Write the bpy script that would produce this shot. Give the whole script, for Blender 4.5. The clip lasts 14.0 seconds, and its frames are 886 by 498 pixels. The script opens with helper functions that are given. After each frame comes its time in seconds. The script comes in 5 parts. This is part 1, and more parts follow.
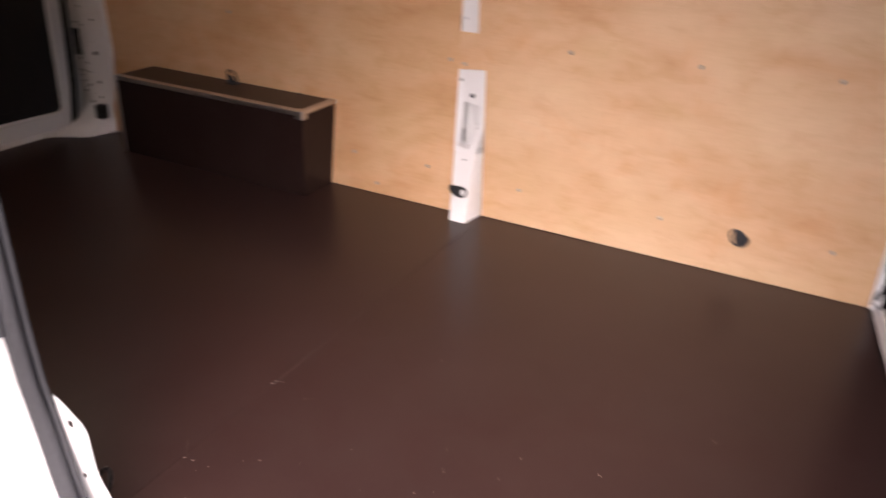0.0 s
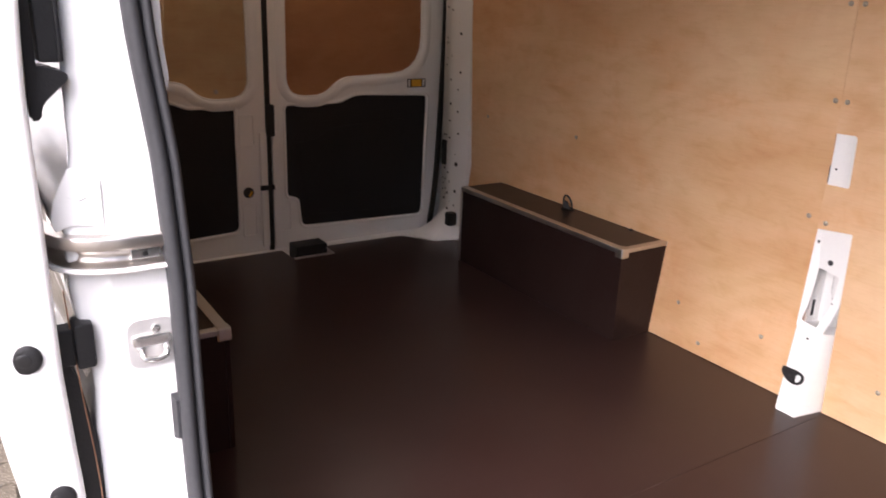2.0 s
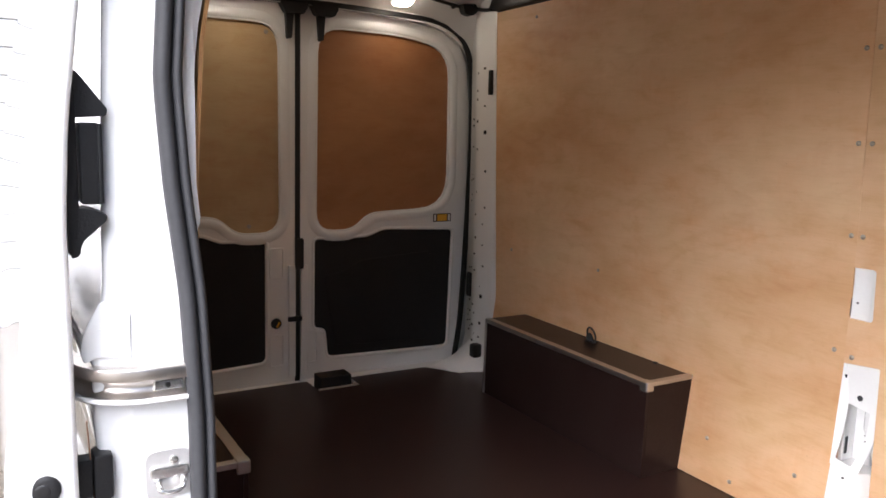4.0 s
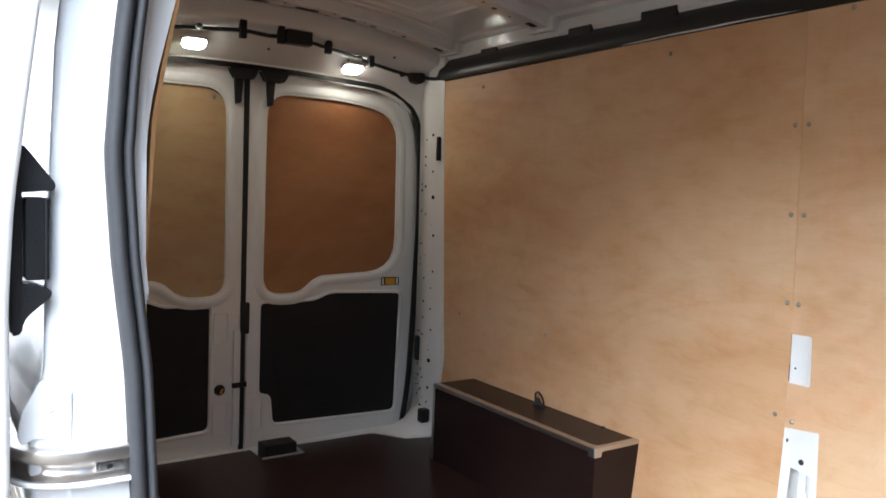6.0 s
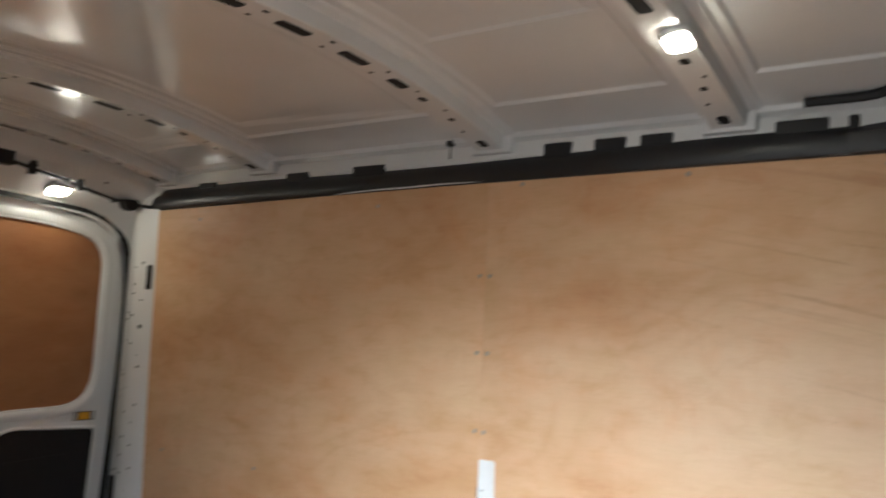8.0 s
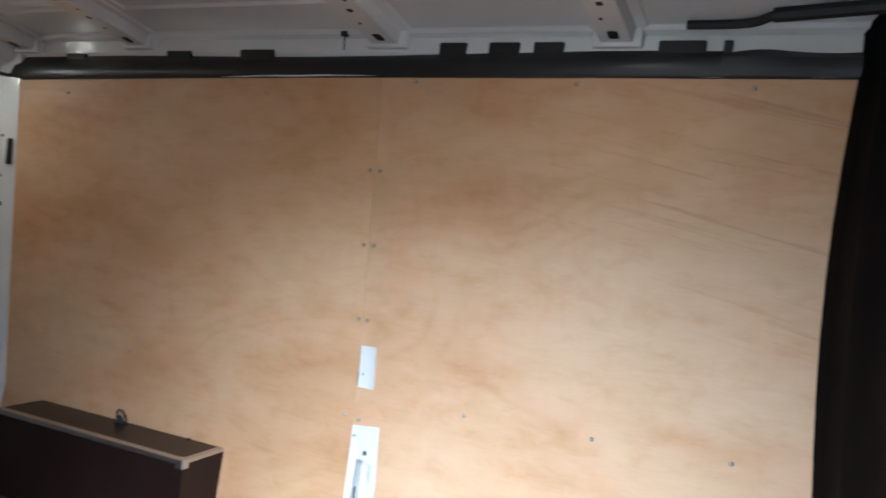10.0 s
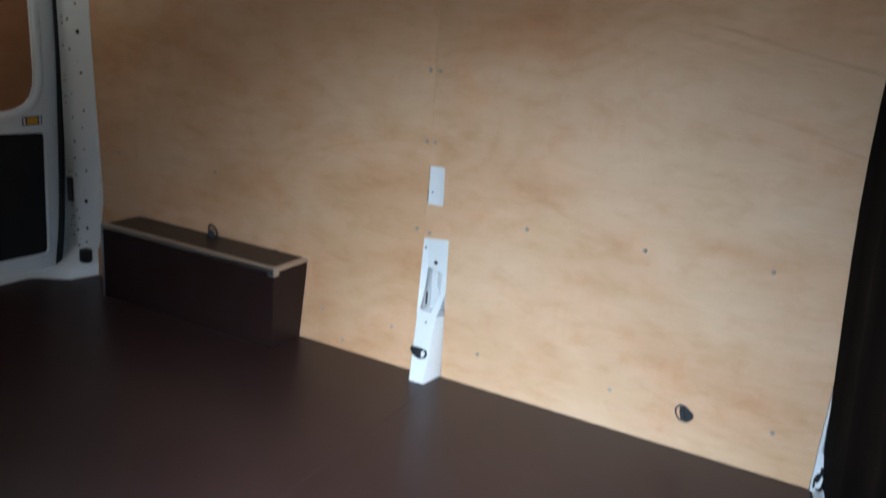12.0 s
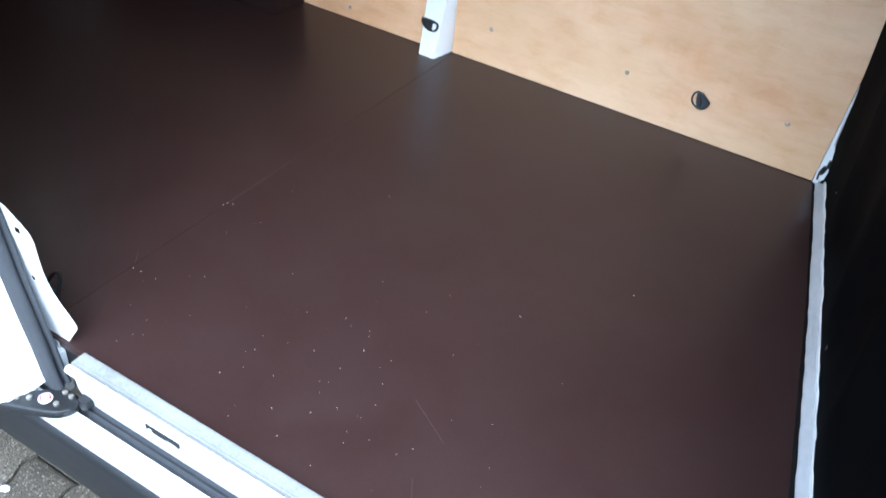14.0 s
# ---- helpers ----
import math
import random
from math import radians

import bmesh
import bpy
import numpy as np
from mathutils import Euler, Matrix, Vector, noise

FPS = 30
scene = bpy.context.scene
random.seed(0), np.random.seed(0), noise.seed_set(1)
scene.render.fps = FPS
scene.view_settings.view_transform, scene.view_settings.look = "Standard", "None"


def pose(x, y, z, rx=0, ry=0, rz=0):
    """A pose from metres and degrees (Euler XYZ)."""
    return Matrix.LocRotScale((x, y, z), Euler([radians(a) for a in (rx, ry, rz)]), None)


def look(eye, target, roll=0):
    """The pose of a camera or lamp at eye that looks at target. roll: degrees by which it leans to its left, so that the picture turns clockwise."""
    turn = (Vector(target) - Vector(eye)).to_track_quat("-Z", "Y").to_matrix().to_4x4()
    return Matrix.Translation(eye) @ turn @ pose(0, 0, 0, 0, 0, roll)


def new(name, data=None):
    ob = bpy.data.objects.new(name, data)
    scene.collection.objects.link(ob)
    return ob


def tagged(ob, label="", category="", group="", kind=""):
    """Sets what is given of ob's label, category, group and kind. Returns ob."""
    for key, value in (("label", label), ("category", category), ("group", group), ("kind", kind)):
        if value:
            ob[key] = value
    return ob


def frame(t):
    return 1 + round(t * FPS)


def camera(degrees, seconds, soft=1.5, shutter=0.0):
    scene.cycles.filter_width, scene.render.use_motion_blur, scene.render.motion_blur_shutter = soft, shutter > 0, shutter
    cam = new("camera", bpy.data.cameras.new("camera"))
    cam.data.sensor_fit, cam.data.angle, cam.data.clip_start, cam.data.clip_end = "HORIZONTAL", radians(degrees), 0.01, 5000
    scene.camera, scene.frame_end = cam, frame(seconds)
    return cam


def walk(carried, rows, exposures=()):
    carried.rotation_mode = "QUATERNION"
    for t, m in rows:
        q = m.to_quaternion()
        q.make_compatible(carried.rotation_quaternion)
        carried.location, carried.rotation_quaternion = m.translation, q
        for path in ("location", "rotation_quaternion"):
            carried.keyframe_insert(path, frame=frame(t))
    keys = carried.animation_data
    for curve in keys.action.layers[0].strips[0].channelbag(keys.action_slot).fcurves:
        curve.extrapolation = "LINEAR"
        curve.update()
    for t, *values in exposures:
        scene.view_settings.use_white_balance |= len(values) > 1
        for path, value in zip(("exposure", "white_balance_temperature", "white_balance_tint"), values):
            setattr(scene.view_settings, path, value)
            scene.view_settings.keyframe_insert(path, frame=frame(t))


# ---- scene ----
cam = camera(59.2, 14.0, soft=1.6, shutter=0.4)
PATH = [
    (0, (1.201, -1.56, 1.156), (0.386, 0.042, 0.278), 2.2),
    (0.5, (1.208, -1.412, 1.128), (0.05, -0.001, 0.311), 3.9),
    (1, (1.151, -1.309, 1.135), (-0.04, 0.099, 0.36), 4.7),
    (1.5, (1.174, -1.212, 1.134), (-0.24, 0.021, 0.441), 3.9),
    (2, (1.204, -1.17, 1.13), (-0.388, -0.135, 0.502), 2.1),
    (2.5, (1.223, -1.165, 1.133), (-0.426, -0.165, 0.604), 2.0),
    (3, (1.246, -1.169, 1.145), (-0.439, -0.168, 0.751), 1.7),
    (3.2, (1.25, -1.17, 1.144), (-0.447, -0.172, 0.788), 1.5),
    (5.3, (1.23, -1.167, 1.146), (-0.46, -0.125, 0.902), 1.6),
    (5.5, (1.236, -1.167, 1.151), (-0.435, -0.091, 0.931), 1.9),
    (6, (1.244, -1.182, 1.17), (-0.403, -0.057, 1.017), 2.2),
    (6.5, (1.245, -1.221, 1.192), (-0.385, -0.063, 1.118), 2.5),
    (7, (1.255, -1.255, 1.211), (-0.335, -0.041, 1.225), 2.5),
    (7.5, (1.282, -1.287, 1.196), (-0.158, 0.099, 1.253), 3.3),
    (8, (1.335, -1.304, 1.208), (0.194, 0.326, 1.41), 3.6),
    (8.2, (1.347, -1.303, 1.214), (0.341, 0.411, 1.444), 4.1),
    (10.3, (1.292, -1.433, 1.222), (0.353, 0.331, 1.138), 5.6),
    (10.5, (1.317, -1.463, 1.217), (0.335, 0.276, 1.116), 5.3),
    (11, (1.376, -1.526, 1.24), (0.35, 0.178, 1.038), 5.5),
    (11.5, (1.358, -1.555, 1.259), (0.454, 0.2, 0.939), 4.8),
    (12, (1.318, -1.587, 1.279), (0.453, 0.133, 0.736), 4.9),
    (12.5, (1.32, -1.553, 1.27), (0.511, 0.077, 0.439), 5.5),
    (13, (1.315, -1.547, 1.254), (0.557, 0.011, 0.256), 6.4),
    (13.5, (1.306, -1.54, 1.238), (0.6, -0.062, 0.091), 7.3),
    (14, (1.296, -1.539, 1.22), (0.649, -0.115, -0.026), 8.6),
]
# the turn past the front of the load space and back
TURN = [(9.1, (1.37, -1.35, 1.21), (0.83, 0.58, 1.275), 5.2)]
ROWS = sorted(PATH + TURN)
LOOKS = [(0.0, 1.85, 6850, 28), (0.5, 1.98, 6500, 26), (1.0, 2.02, 6350, 24), (1.5, 2.1, 6200, 22), (2.0, 2.28, 6400, 21), (3.0, 2.32, 6300, 18), (5.5, 2.38, 5700, 8), (6.5, 2.58, 5550, 5),
         (8.0, 2.68, 5650, 4), (10.5, 2.52, 4900, 1), (11.0, 2.42, 4880, -1), (12.5, 1.68, 4800, -1), (13.5, 1.76, 4700, 0), (14.0, 2.02, 4820, 2)]
walk(cam, [(t, look(e, g, r)) for t, e, g, r in ROWS], LOOKS)

# ---- world and sun: bright overcast sky ----
SUN_EL, SUN_AZ = 48.0, 162.0
world = bpy.data.worlds.new("world")
scene.world = world
world.use_nodes = True
wn = world.node_tree.nodes
sky = wn.new("ShaderNodeTexSky")
sky.sky_type, sky.sun_disc = "NISHITA", False
sky.sun_elevation, sky.sun_rotation = radians(SUN_EL), radians(SUN_AZ)
sky.dust_density, sky.air_density = 4.0, 1.0
wn["Background"].inputs["Strength"].default_value = 0.08
world.node_tree.links.new(sky.outputs[0], wn["Background"].inputs["Color"])
sun = new("sun", bpy.data.lights.new("sun", "SUN"))
sun.data.energy, sun.data.angle, sun.data.color = 2.5, radians(78), (1.0, 0.99, 0.97)
SUN_WAY = Vector((math.sin(radians(SUN_AZ)) * math.cos(radians(SUN_EL)), math.cos(radians(SUN_AZ)) * math.cos(radians(SUN_EL)), math.sin(radians(SUN_EL))))
sun.matrix_basis = look(SUN_WAY * 8.0, (0.0, 0.0, 0.0))


# ---- materials ----
def nodes_of(name):
    m = bpy.data.materials.new(name)
    m.use_nodes = True
    return m, m.node_tree.nodes, m.node_tree.links, m.node_tree.nodes["Principled BSDF"]


def coords(n, l, scale, loc=(0, 0, 0), tilt=0.0):
    tc, mp = n.new("ShaderNodeTexCoord"), n.new("ShaderNodeMapping")
    mp.inputs["Scale"].default_value, mp.inputs["Location"].default_value = scale, loc
    v = tc.outputs["Object"]
    if tilt:
        turned = n.new("ShaderNodeMapping")
        turned.inputs["Rotation"].default_value = (0, tilt, 0)
        l.new(v, turned.inputs["Vector"])
        v = turned.outputs["Vector"]
    l.new(v, mp.inputs["Vector"])
    return mp.outputs["Vector"]


def noise_tex(n, l, vec, scale, detail=4.0, rough=0.55, distort=0.0):
    t = n.new("ShaderNodeTexNoise")
    t.inputs["Scale"].default_value, t.inputs["Detail"].default_value = scale, detail
    t.inputs["Roughness"].default_value, t.inputs["Distortion"].default_value = rough, distort
    l.new(vec, t.inputs["Vector"])
    return t.outputs["Fac"]


def ramp(n, l, fac, stops):
    r = n.new("ShaderNodeValToRGB")
    e = r.color_ramp.elements
    while len(e) < len(stops):
        e.new(0.5)
    for el, (p, c) in zip(e, stops):
        el.position, el.color = p, (*c, 1.0)
    l.new(fac, r.inputs["Fac"])
    return r.outputs["Color"]


def mix(n, l, fac, a, b, mode="MIX"):
    x = n.new("ShaderNodeMix")
    x.data_type, x.blend_type = "RGBA", mode
    for sock, v in ((x.inputs[0], fac), (x.inputs[6], a), (x.inputs[7], b)):
        if hasattr(v, "links"):
            l.new(v, sock)
        elif isinstance(v, tuple):
            sock.default_value = (*v, 1.0)
        else:
            sock.default_value = v
    return x.outputs[2]


def span(n, l, fac, lo, hi, a=0.3, b=0.7):
    r = n.new("ShaderNodeMapRange")
    r.inputs["From Min"].default_value, r.inputs["From Max"].default_value = a, b
    r.inputs["To Min"].default_value, r.inputs["To Max"].default_value = lo, hi
    l.new(fac, r.inputs["Value"])
    return r.outputs["Result"]


def bump(n, l, fac, strength, distance, bsdf):
    b = n.new("ShaderNodeBump")
    b.inputs["Strength"].default_value, b.inputs["Distance"].default_value = strength, distance
    l.new(fac, b.inputs["Height"])
    l.new(b.outputs["Normal"], bsdf.inputs["Normal"])


def plain(name, colour, rough, metal=0.0, vary=0.12, grain=60.0, relief=0.15, coat=0.0, wear=0.08):
    """Paint, plastic, rubber or metal: two scales of variation in tone and gloss, and fine relief."""
    m, n, l, p = nodes_of(name)
    v = coords(n, l, (1, 1, 1))
    big, fine = noise_tex(n, l, v, 3.0), noise_tex(n, l, v, grain, 3.0)
    dark = tuple(c * (1 - vary) for c in colour)
    light = tuple(min(1, c * (1 + vary * 0.5)) for c in colour)
    l.new(mix(n, l, 0.3, ramp(n, l, big, [(0.3, dark), (0.7, light)]), ramp(n, l, fine, [(0.35, dark), (0.65, light)])), p.inputs["Base Color"])
    l.new(span(n, l, big, rough - wear, rough + wear), p.inputs["Roughness"])
    p.inputs["Metallic"].default_value, p.inputs["Coat Weight"].default_value = metal, coat
    p.inputs["Coat Roughness"].default_value = 0.08
    bump(n, l, fine, relief, 0.002, p)
    return m


def plywood(name, pale, mid, dark, off=(0, 0, 0), rough=0.5, axis="x", streaks=None):
    """Rotary-cut veneer: blotches of yellower and redder tone, flame lines in places, fine pores.
    streaks names the place round which thin dark red streaks lie."""
    m, n, l, p = nodes_of(name)
    along = lambda a, c: (a, c, c) if axis == "x" else (c, a, c)
    drift = noise_tex(n, l, coords(n, l, along(0.9, 1.7), off), 1.5, 3.0, 0.5, 0.4)
    cloud = noise_tex(n, l, coords(n, l, along(1.4, 4.2), off), 2.6, 6.0, 0.62, 0.5)
    warm = noise_tex(n, l, coords(n, l, along(1.3, 1.9), (off[0] + 4.0, off[1], off[2] + 9.0)), 2.4, 4.0, 0.6, 0.7)
    tone = ramp(n, l, drift, [(0.34, dark), (0.5, mid), (0.66, pale)])
    c = mix(n, l, 0.28, tone, ramp(n, l, cloud, [(0.32, dark), (0.5, mid), (0.68, pale)]))
    mottle = noise_tex(n, l, coords(n, l, along(1.4, 3.0), off), 6.0, 8.0, 0.62, 0.45)
    c = mix(n, l, 0.95, c, ramp(n, l, mottle, [(0.3, (0.925, 0.865, 0.80)), (0.5, (1, 1, 1)), (0.75, (1.03, 1.04, 1.05))]), "MULTIPLY")
    c = mix(n, l, 0.9, c, ramp(n, l, warm, [(0.32, (1.0, 0.915, 0.85)), (0.48, (1.0, 0.985, 0.975)), (0.68, (0.985, 1.0, 0.96))]), "MULTIPLY")
    field = noise_tex(n, l, coords(n, l, along(0.62, 1.5), off), 1.15, 2.2, 0.42, 0.25)
    lines, turns = n.new("ShaderNodeMath"), n.new("ShaderNodeMath")
    turns.operation, lines.operation = "MULTIPLY", "SINE"
    turns.inputs[1].default_value = 120.0
    l.new(field, turns.inputs[0])
    l.new(turns.outputs[0], lines.inputs[0])
    flame = ramp(n, l, span(n, l, lines.outputs[0], 0.0, 1.0, -1.0, 1.0), [(0.0, (0.865, 0.755, 0.655)), (0.25, (0.955, 0.915, 0.875)), (0.6, (1.0, 1.0, 1.0)), (1.0, (1.035, 1.035, 1.03))])
    where = span(n, l, noise_tex(n, l, coords(n, l, along(1.0, 1.0), off), 1.3, 2.0), 0.03, 0.28, 0.42, 0.64)
    c = mix(n, l, where, c, flame, "MULTIPLY")
    curl = noise_tex(n, l, coords(n, l, along(7.0, 1.6), off), 5.5, 4.0, 0.6, 0.5)
    c = mix(n, l, span(n, l, warm, 0.50, 0.08, 0.36, 0.58), c, ramp(n, l, curl, [(0.3, (0.965, 0.89, 0.825)), (0.5, (1, 1, 1)), (0.7, (1.03, 1.03, 1.03))]), "MULTIPLY")
    pores = noise_tex(n, l, coords(n, l, along(6.0, 110.0), off), 2.0, 5.0, 0.65)
    c = mix(n, l, 0.14, c, ramp(n, l, pores, [(0.3, (0.72, 0.66, 0.58)), (0.55, (1, 1, 1))]), "MULTIPLY")
    fleck = noise_tex(n, l, coords(n, l, along(30.0, 60.0), off), 3.0, 2.0)
    c = mix(n, l, span(n, l, fleck, 0.0, 0.35, 0.70, 0.78), c, tuple(q * 0.6 for q in dark))
    if streaks:
        tc, d = n.new("ShaderNodeTexCoord"), n.new("ShaderNodeVectorMath")
        d.operation = "DISTANCE"
        d.inputs[1].default_value = streaks
        l.new(tc.outputs["Object"], d.inputs[0])
        thin = noise_tex(n, l, coords(n, l, along(0.75, 24.0), off, -0.19), 1.6, 6.0, 0.60, 0.9)
        gate = n.new("ShaderNodeMath")
        gate.operation = "MULTIPLY"
        l.new(span(n, l, d.outputs["Value"], 1.0, 0.0, 0.18, 0.75), gate.inputs[0])
        l.new(span(n, l, thin, 0.60, 0.0, 0.28, 0.43), gate.inputs[1])
        c = mix(n, l, gate.outputs[0], c, tuple(q * k for q, k in zip(dark, (0.66, 0.50, 0.44))))
    l.new(c, p.inputs["Base Color"])
    l.new(span(n, l, pores, rough + 0.12, rough - 0.05), p.inputs["Roughness"])
    bump(n, l, pores, 0.10, 0.0015, p)
    return m


def film_faced(name, deep=1.0, gloss=0.33):
    """Phenol film on plywood: dark red-brown, half gloss, dusty, with dull patches and fine pores."""
    m, n, l, p = nodes_of(name)
    v = coords(n, l, (1, 1, 1))
    big = noise_tex(n, l, v, 1.6, 5.0)
    fine = noise_tex(n, l, v, 190.0, 2.0)
    cloud = noise_tex(n, l, v, 5.5, 6.0, 0.62, 0.6)
    speck = noise_tex(n, l, v, 420.0, 1.0)
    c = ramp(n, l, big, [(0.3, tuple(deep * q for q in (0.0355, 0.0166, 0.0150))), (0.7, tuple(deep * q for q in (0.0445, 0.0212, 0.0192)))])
    c = mix(n, l, span(n, l, cloud, 0.008, 0.045, 0.36, 0.74), c, (0.19, 0.157, 0.133))
    c = mix(n, l, span(n, l, speck, 0.0, 0.10, 0.66, 0.74), c, (0.35, 0.30, 0.27))
    l.new(c, p.inputs["Base Color"])
    l.new(span(n, l, cloud, 0.285, 0.335), p.inputs["Roughness"])
    p.inputs["Specular IOR Level"].default_value = gloss
    bump(n, l, fine, 0.03, 0.001, p)
    return m


def glowing(name, colour, strength):
    m, n, l, p = nodes_of(name)
    p.inputs["Base Color"].default_value = (0.9, 0.9, 0.9, 1)
    p.inputs["Emission Color"].default_value, p.inputs["Emission Strength"].default_value = (*colour, 1), strength
    return m


def paving(name):
    """Exposed aggregate: pale and dark stones in grey-brown paste."""
    m, n, l, p = nodes_of(name)
    v = coords(n, l, (1, 1, 1))
    c = ramp(n, l, noise_tex(n, l, v, 6.0, 6.0), [(0.3, (0.050, 0.040, 0.027)), (0.7, (0.090, 0.073, 0.051))])
    stones = n.new("ShaderNodeTexVoronoi")
    stones.inputs["Scale"].default_value = 175.0
    l.new(v, stones.inputs["Vector"])
    grains = ramp(n, l, stones.outputs["Color"], [(0.15, (0.024, 0.019, 0.012)), (0.5, (0.084, 0.068, 0.047)), (0.9, (0.30, 0.26, 0.20))])
    c = mix(n, l, span(n, l, stones.outputs["Distance"], 0.85, 0.0, 0.25, 0.6), c, grains)
    l.new(c, p.inputs["Base Color"])
    p.inputs["Roughness"].default_value = 0.75
    bump(n, l, stones.outputs["Distance"], 0.6, 0.003, p)
    return m


PLY = plywood("ply_pale", (0.765, 0.525, 0.325), (0.705, 0.445, 0.252), (0.60, 0.335, 0.160))
PLY_B = plywood("ply_pale_front", (0.775, 0.545, 0.352), (0.72, 0.472, 0.282), (0.62, 0.365, 0.190), (3.7, 1.1, 2.3), streaks=(0.52, 0.0, 1.42))
PLY_RED = plywood("ply_red", (0.44, 0.215, 0.090), (0.37, 0.165, 0.066), (0.28, 0.115, 0.042), (7.1, 5.2, 1.6), 0.45, "y")
PLY_OLIVE = plywood("ply_olive", (0.56, 0.40, 0.22), (0.52, 0.36, 0.19), (0.45, 0.30, 0.15), (1.4, 8.8, 5.0), 0.5, "y")
PLY_EDGE = plywood("ply_edge", (0.72, 0.50, 0.24), (0.60, 0.38, 0.16), (0.40, 0.23, 0.09), (2, 2, 2))
FILM = film_faced("film_faced_ply", 0.73)
# the floor's film darkened for the boxes: their shade is put into the colour
FILM_SHADED = film_faced("shaded_film_faced_ply", 0.46, 0.16)
WHITE = plain("white_paint", (0.85, 0.85, 0.84), 0.32, 0, 0.04, 90, 0.05, 0.5, 0.03)
BODY = plain("white_body_paint", (0.86, 0.86, 0.85), 0.24, 0, 0.03, 90, 0.008, 1.0, 0.02)
BODY.node_tree.nodes["Principled BSDF"].inputs["Coat Roughness"].default_value = 0.025
WHITE_IN = plain("white_primer_paint", (0.78, 0.78, 0.77), 0.20, 0, 0.05, 120, 0.012, 0.7, 0.015)
WHITE_IN.node_tree.nodes["Principled BSDF"].inputs["Coat Roughness"].default_value = 0.05
BLACK = plain("black_plastic", (0.015, 0.015, 0.016), 0.5, 0, 0.25, 220, 0.35)
BLACK_SATIN = plain("black_satin_trim", (0.014, 0.014, 0.015), 0.34, 0, 0.25, 220, 0.25)
CARD = plain("black_hardboard", (0.0225, 0.0220, 0.0235), 0.5, 0, 0.3, 150, 0.3)
BULK = plain("black_bulkhead", (0.0036, 0.0038, 0.0042), 0.78, 0, 0.3, 120, 0.3)
TAPE = plain("grey_sheet_steel", (0.52, 0.52, 0.525), 0.45, 0, 0.15, 40, 0.2)
for dull, gloss in ((BULK, 0.03), (CARD, 0.20), (BLACK, 0.38)):
    dull.node_tree.nodes["Principled BSDF"].inputs["Specular IOR Level"].default_value = gloss
RUBBER = plain("grey_rubber", (0.045, 0.046, 0.050), 0.66, 0, 0.2, 90, 0.2)
RUBBER.node_tree.nodes["Principled BSDF"].inputs["Specular IOR Level"].default_value = 0.22
ALU = plain("aluminium", (0.62, 0.62, 0.62), 0.36, 1.0, 0.12, 140, 0.15)
ALU_TREAD = plain("anodised_tread", (0.29, 0.285, 0.27), 0.62, 0.25, 0.42, 230, 0.5)
ALU_PLATE = plain("brushed_steel", (0.72, 0.71, 0.70), 0.42, 0.55, 0.08, 140, 0.1)
CHROME = plain("bright_steel", (0.77, 0.76, 0.74), 0.24, 0.9, 0.08, 60, 0.04, 0.0, 0.02)
TRACK = plain("rolled_track_steel", (0.66, 0.615, 0.57), 0.33, 1.0, 0.10, 60, 0.03, 0.0, 0.02)
STEEL = plain("zinc_screw", (0.43, 0.39, 0.335), 0.31, 0.75, 0.15, 200, 0.05, 0.0, 0.02)
# near-black for holes and hollows: the shade inside is put into the colour
DARK = plain("hollow_shade", (0.006, 0.006, 0.006), 0.9, 0, 0.2, 50, 0.0)
DUST = plain("pale_grit", (0.62, 0.58, 0.52), 0.9, 0, 0.3, 300, 0.0)
SCRATCH = plain("pale_scuff", (0.080, 0.055, 0.048), 0.6, 0, 0.4, 40, 0.0)
YELLOW = plain("amber_label", (0.78, 0.40, 0.03), 0.45, 0, 0.06, 60, 0.0)
PAPER = plain("white_label", (0.82, 0.82, 0.80), 0.5, 0, 0.04, 60, 0.0)
RED = plain("red_print", (0.62, 0.04, 0.04), 0.45, 0, 0.05, 60, 0.0)
COPPER = plain("copper_rivet_and_reflection", (0.62, 0.34, 0.22), 0.35, 0.8, 0.1, 60, 0.0)
BLOCK = plain("white_masonry", (0.70, 0.68, 0.66), 0.75, 0, 0.1, 60, 0.4)
MORTAR = plain("pale_mortar", (0.50, 0.485, 0.465), 0.85, 0, 0.15, 120, 0.5)
PAVE = paving("aggregate_paving")
JOINT = plain("joint_soil", (0.030, 0.027, 0.020), 0.95, 0, 0.3, 80, 0.6)
LAMP = glowing("lamp_lens", (1.0, 0.87, 0.66), 13.0)


# ---- mesh tools ----
def place(ob):
    p = Vector()
    while ob:
        p += ob.location
        ob = ob.parent
    return p


def part(name, bm, material, parent=None, label="", sharp=38):
    """Links bm, drawn in the world's coordinates, as one mesh under parent."""
    if parent:
        bmesh.ops.translate(bm, verts=bm.verts, vec=-place(parent))
    bmesh.ops.recalc_face_normals(bm, faces=bm.faces)
    me = bpy.data.meshes.new(name)
    bm.to_mesh(me)
    bm.free()
    me.materials.append(material)
    me.polygons.foreach_set("use_smooth", [True] * len(me.polygons))
    me.set_sharp_from_angle(angle=radians(sharp))
    ob = new(name, me)
    ob.parent = parent
    if name not in ("paver", "block", "screw"):
        areas = np.zeros(len(me.polygons))
        me.polygons.foreach_get("area", areas)
        if areas.max() > 15 * np.median(areas):
            even = ob.modifiers.new("even_normals", "WEIGHTED_NORMAL")
            even.mode, even.weight, even.keep_sharp = "FACE_AREA", 100, True
    return tagged(ob, label)


def thing(name, at, label, category, group="", kind=""):
    ob = new(name)
    ob.empty_display_size = 0.05
    ob.location = at
    return tagged(ob, label, category, group, kind)


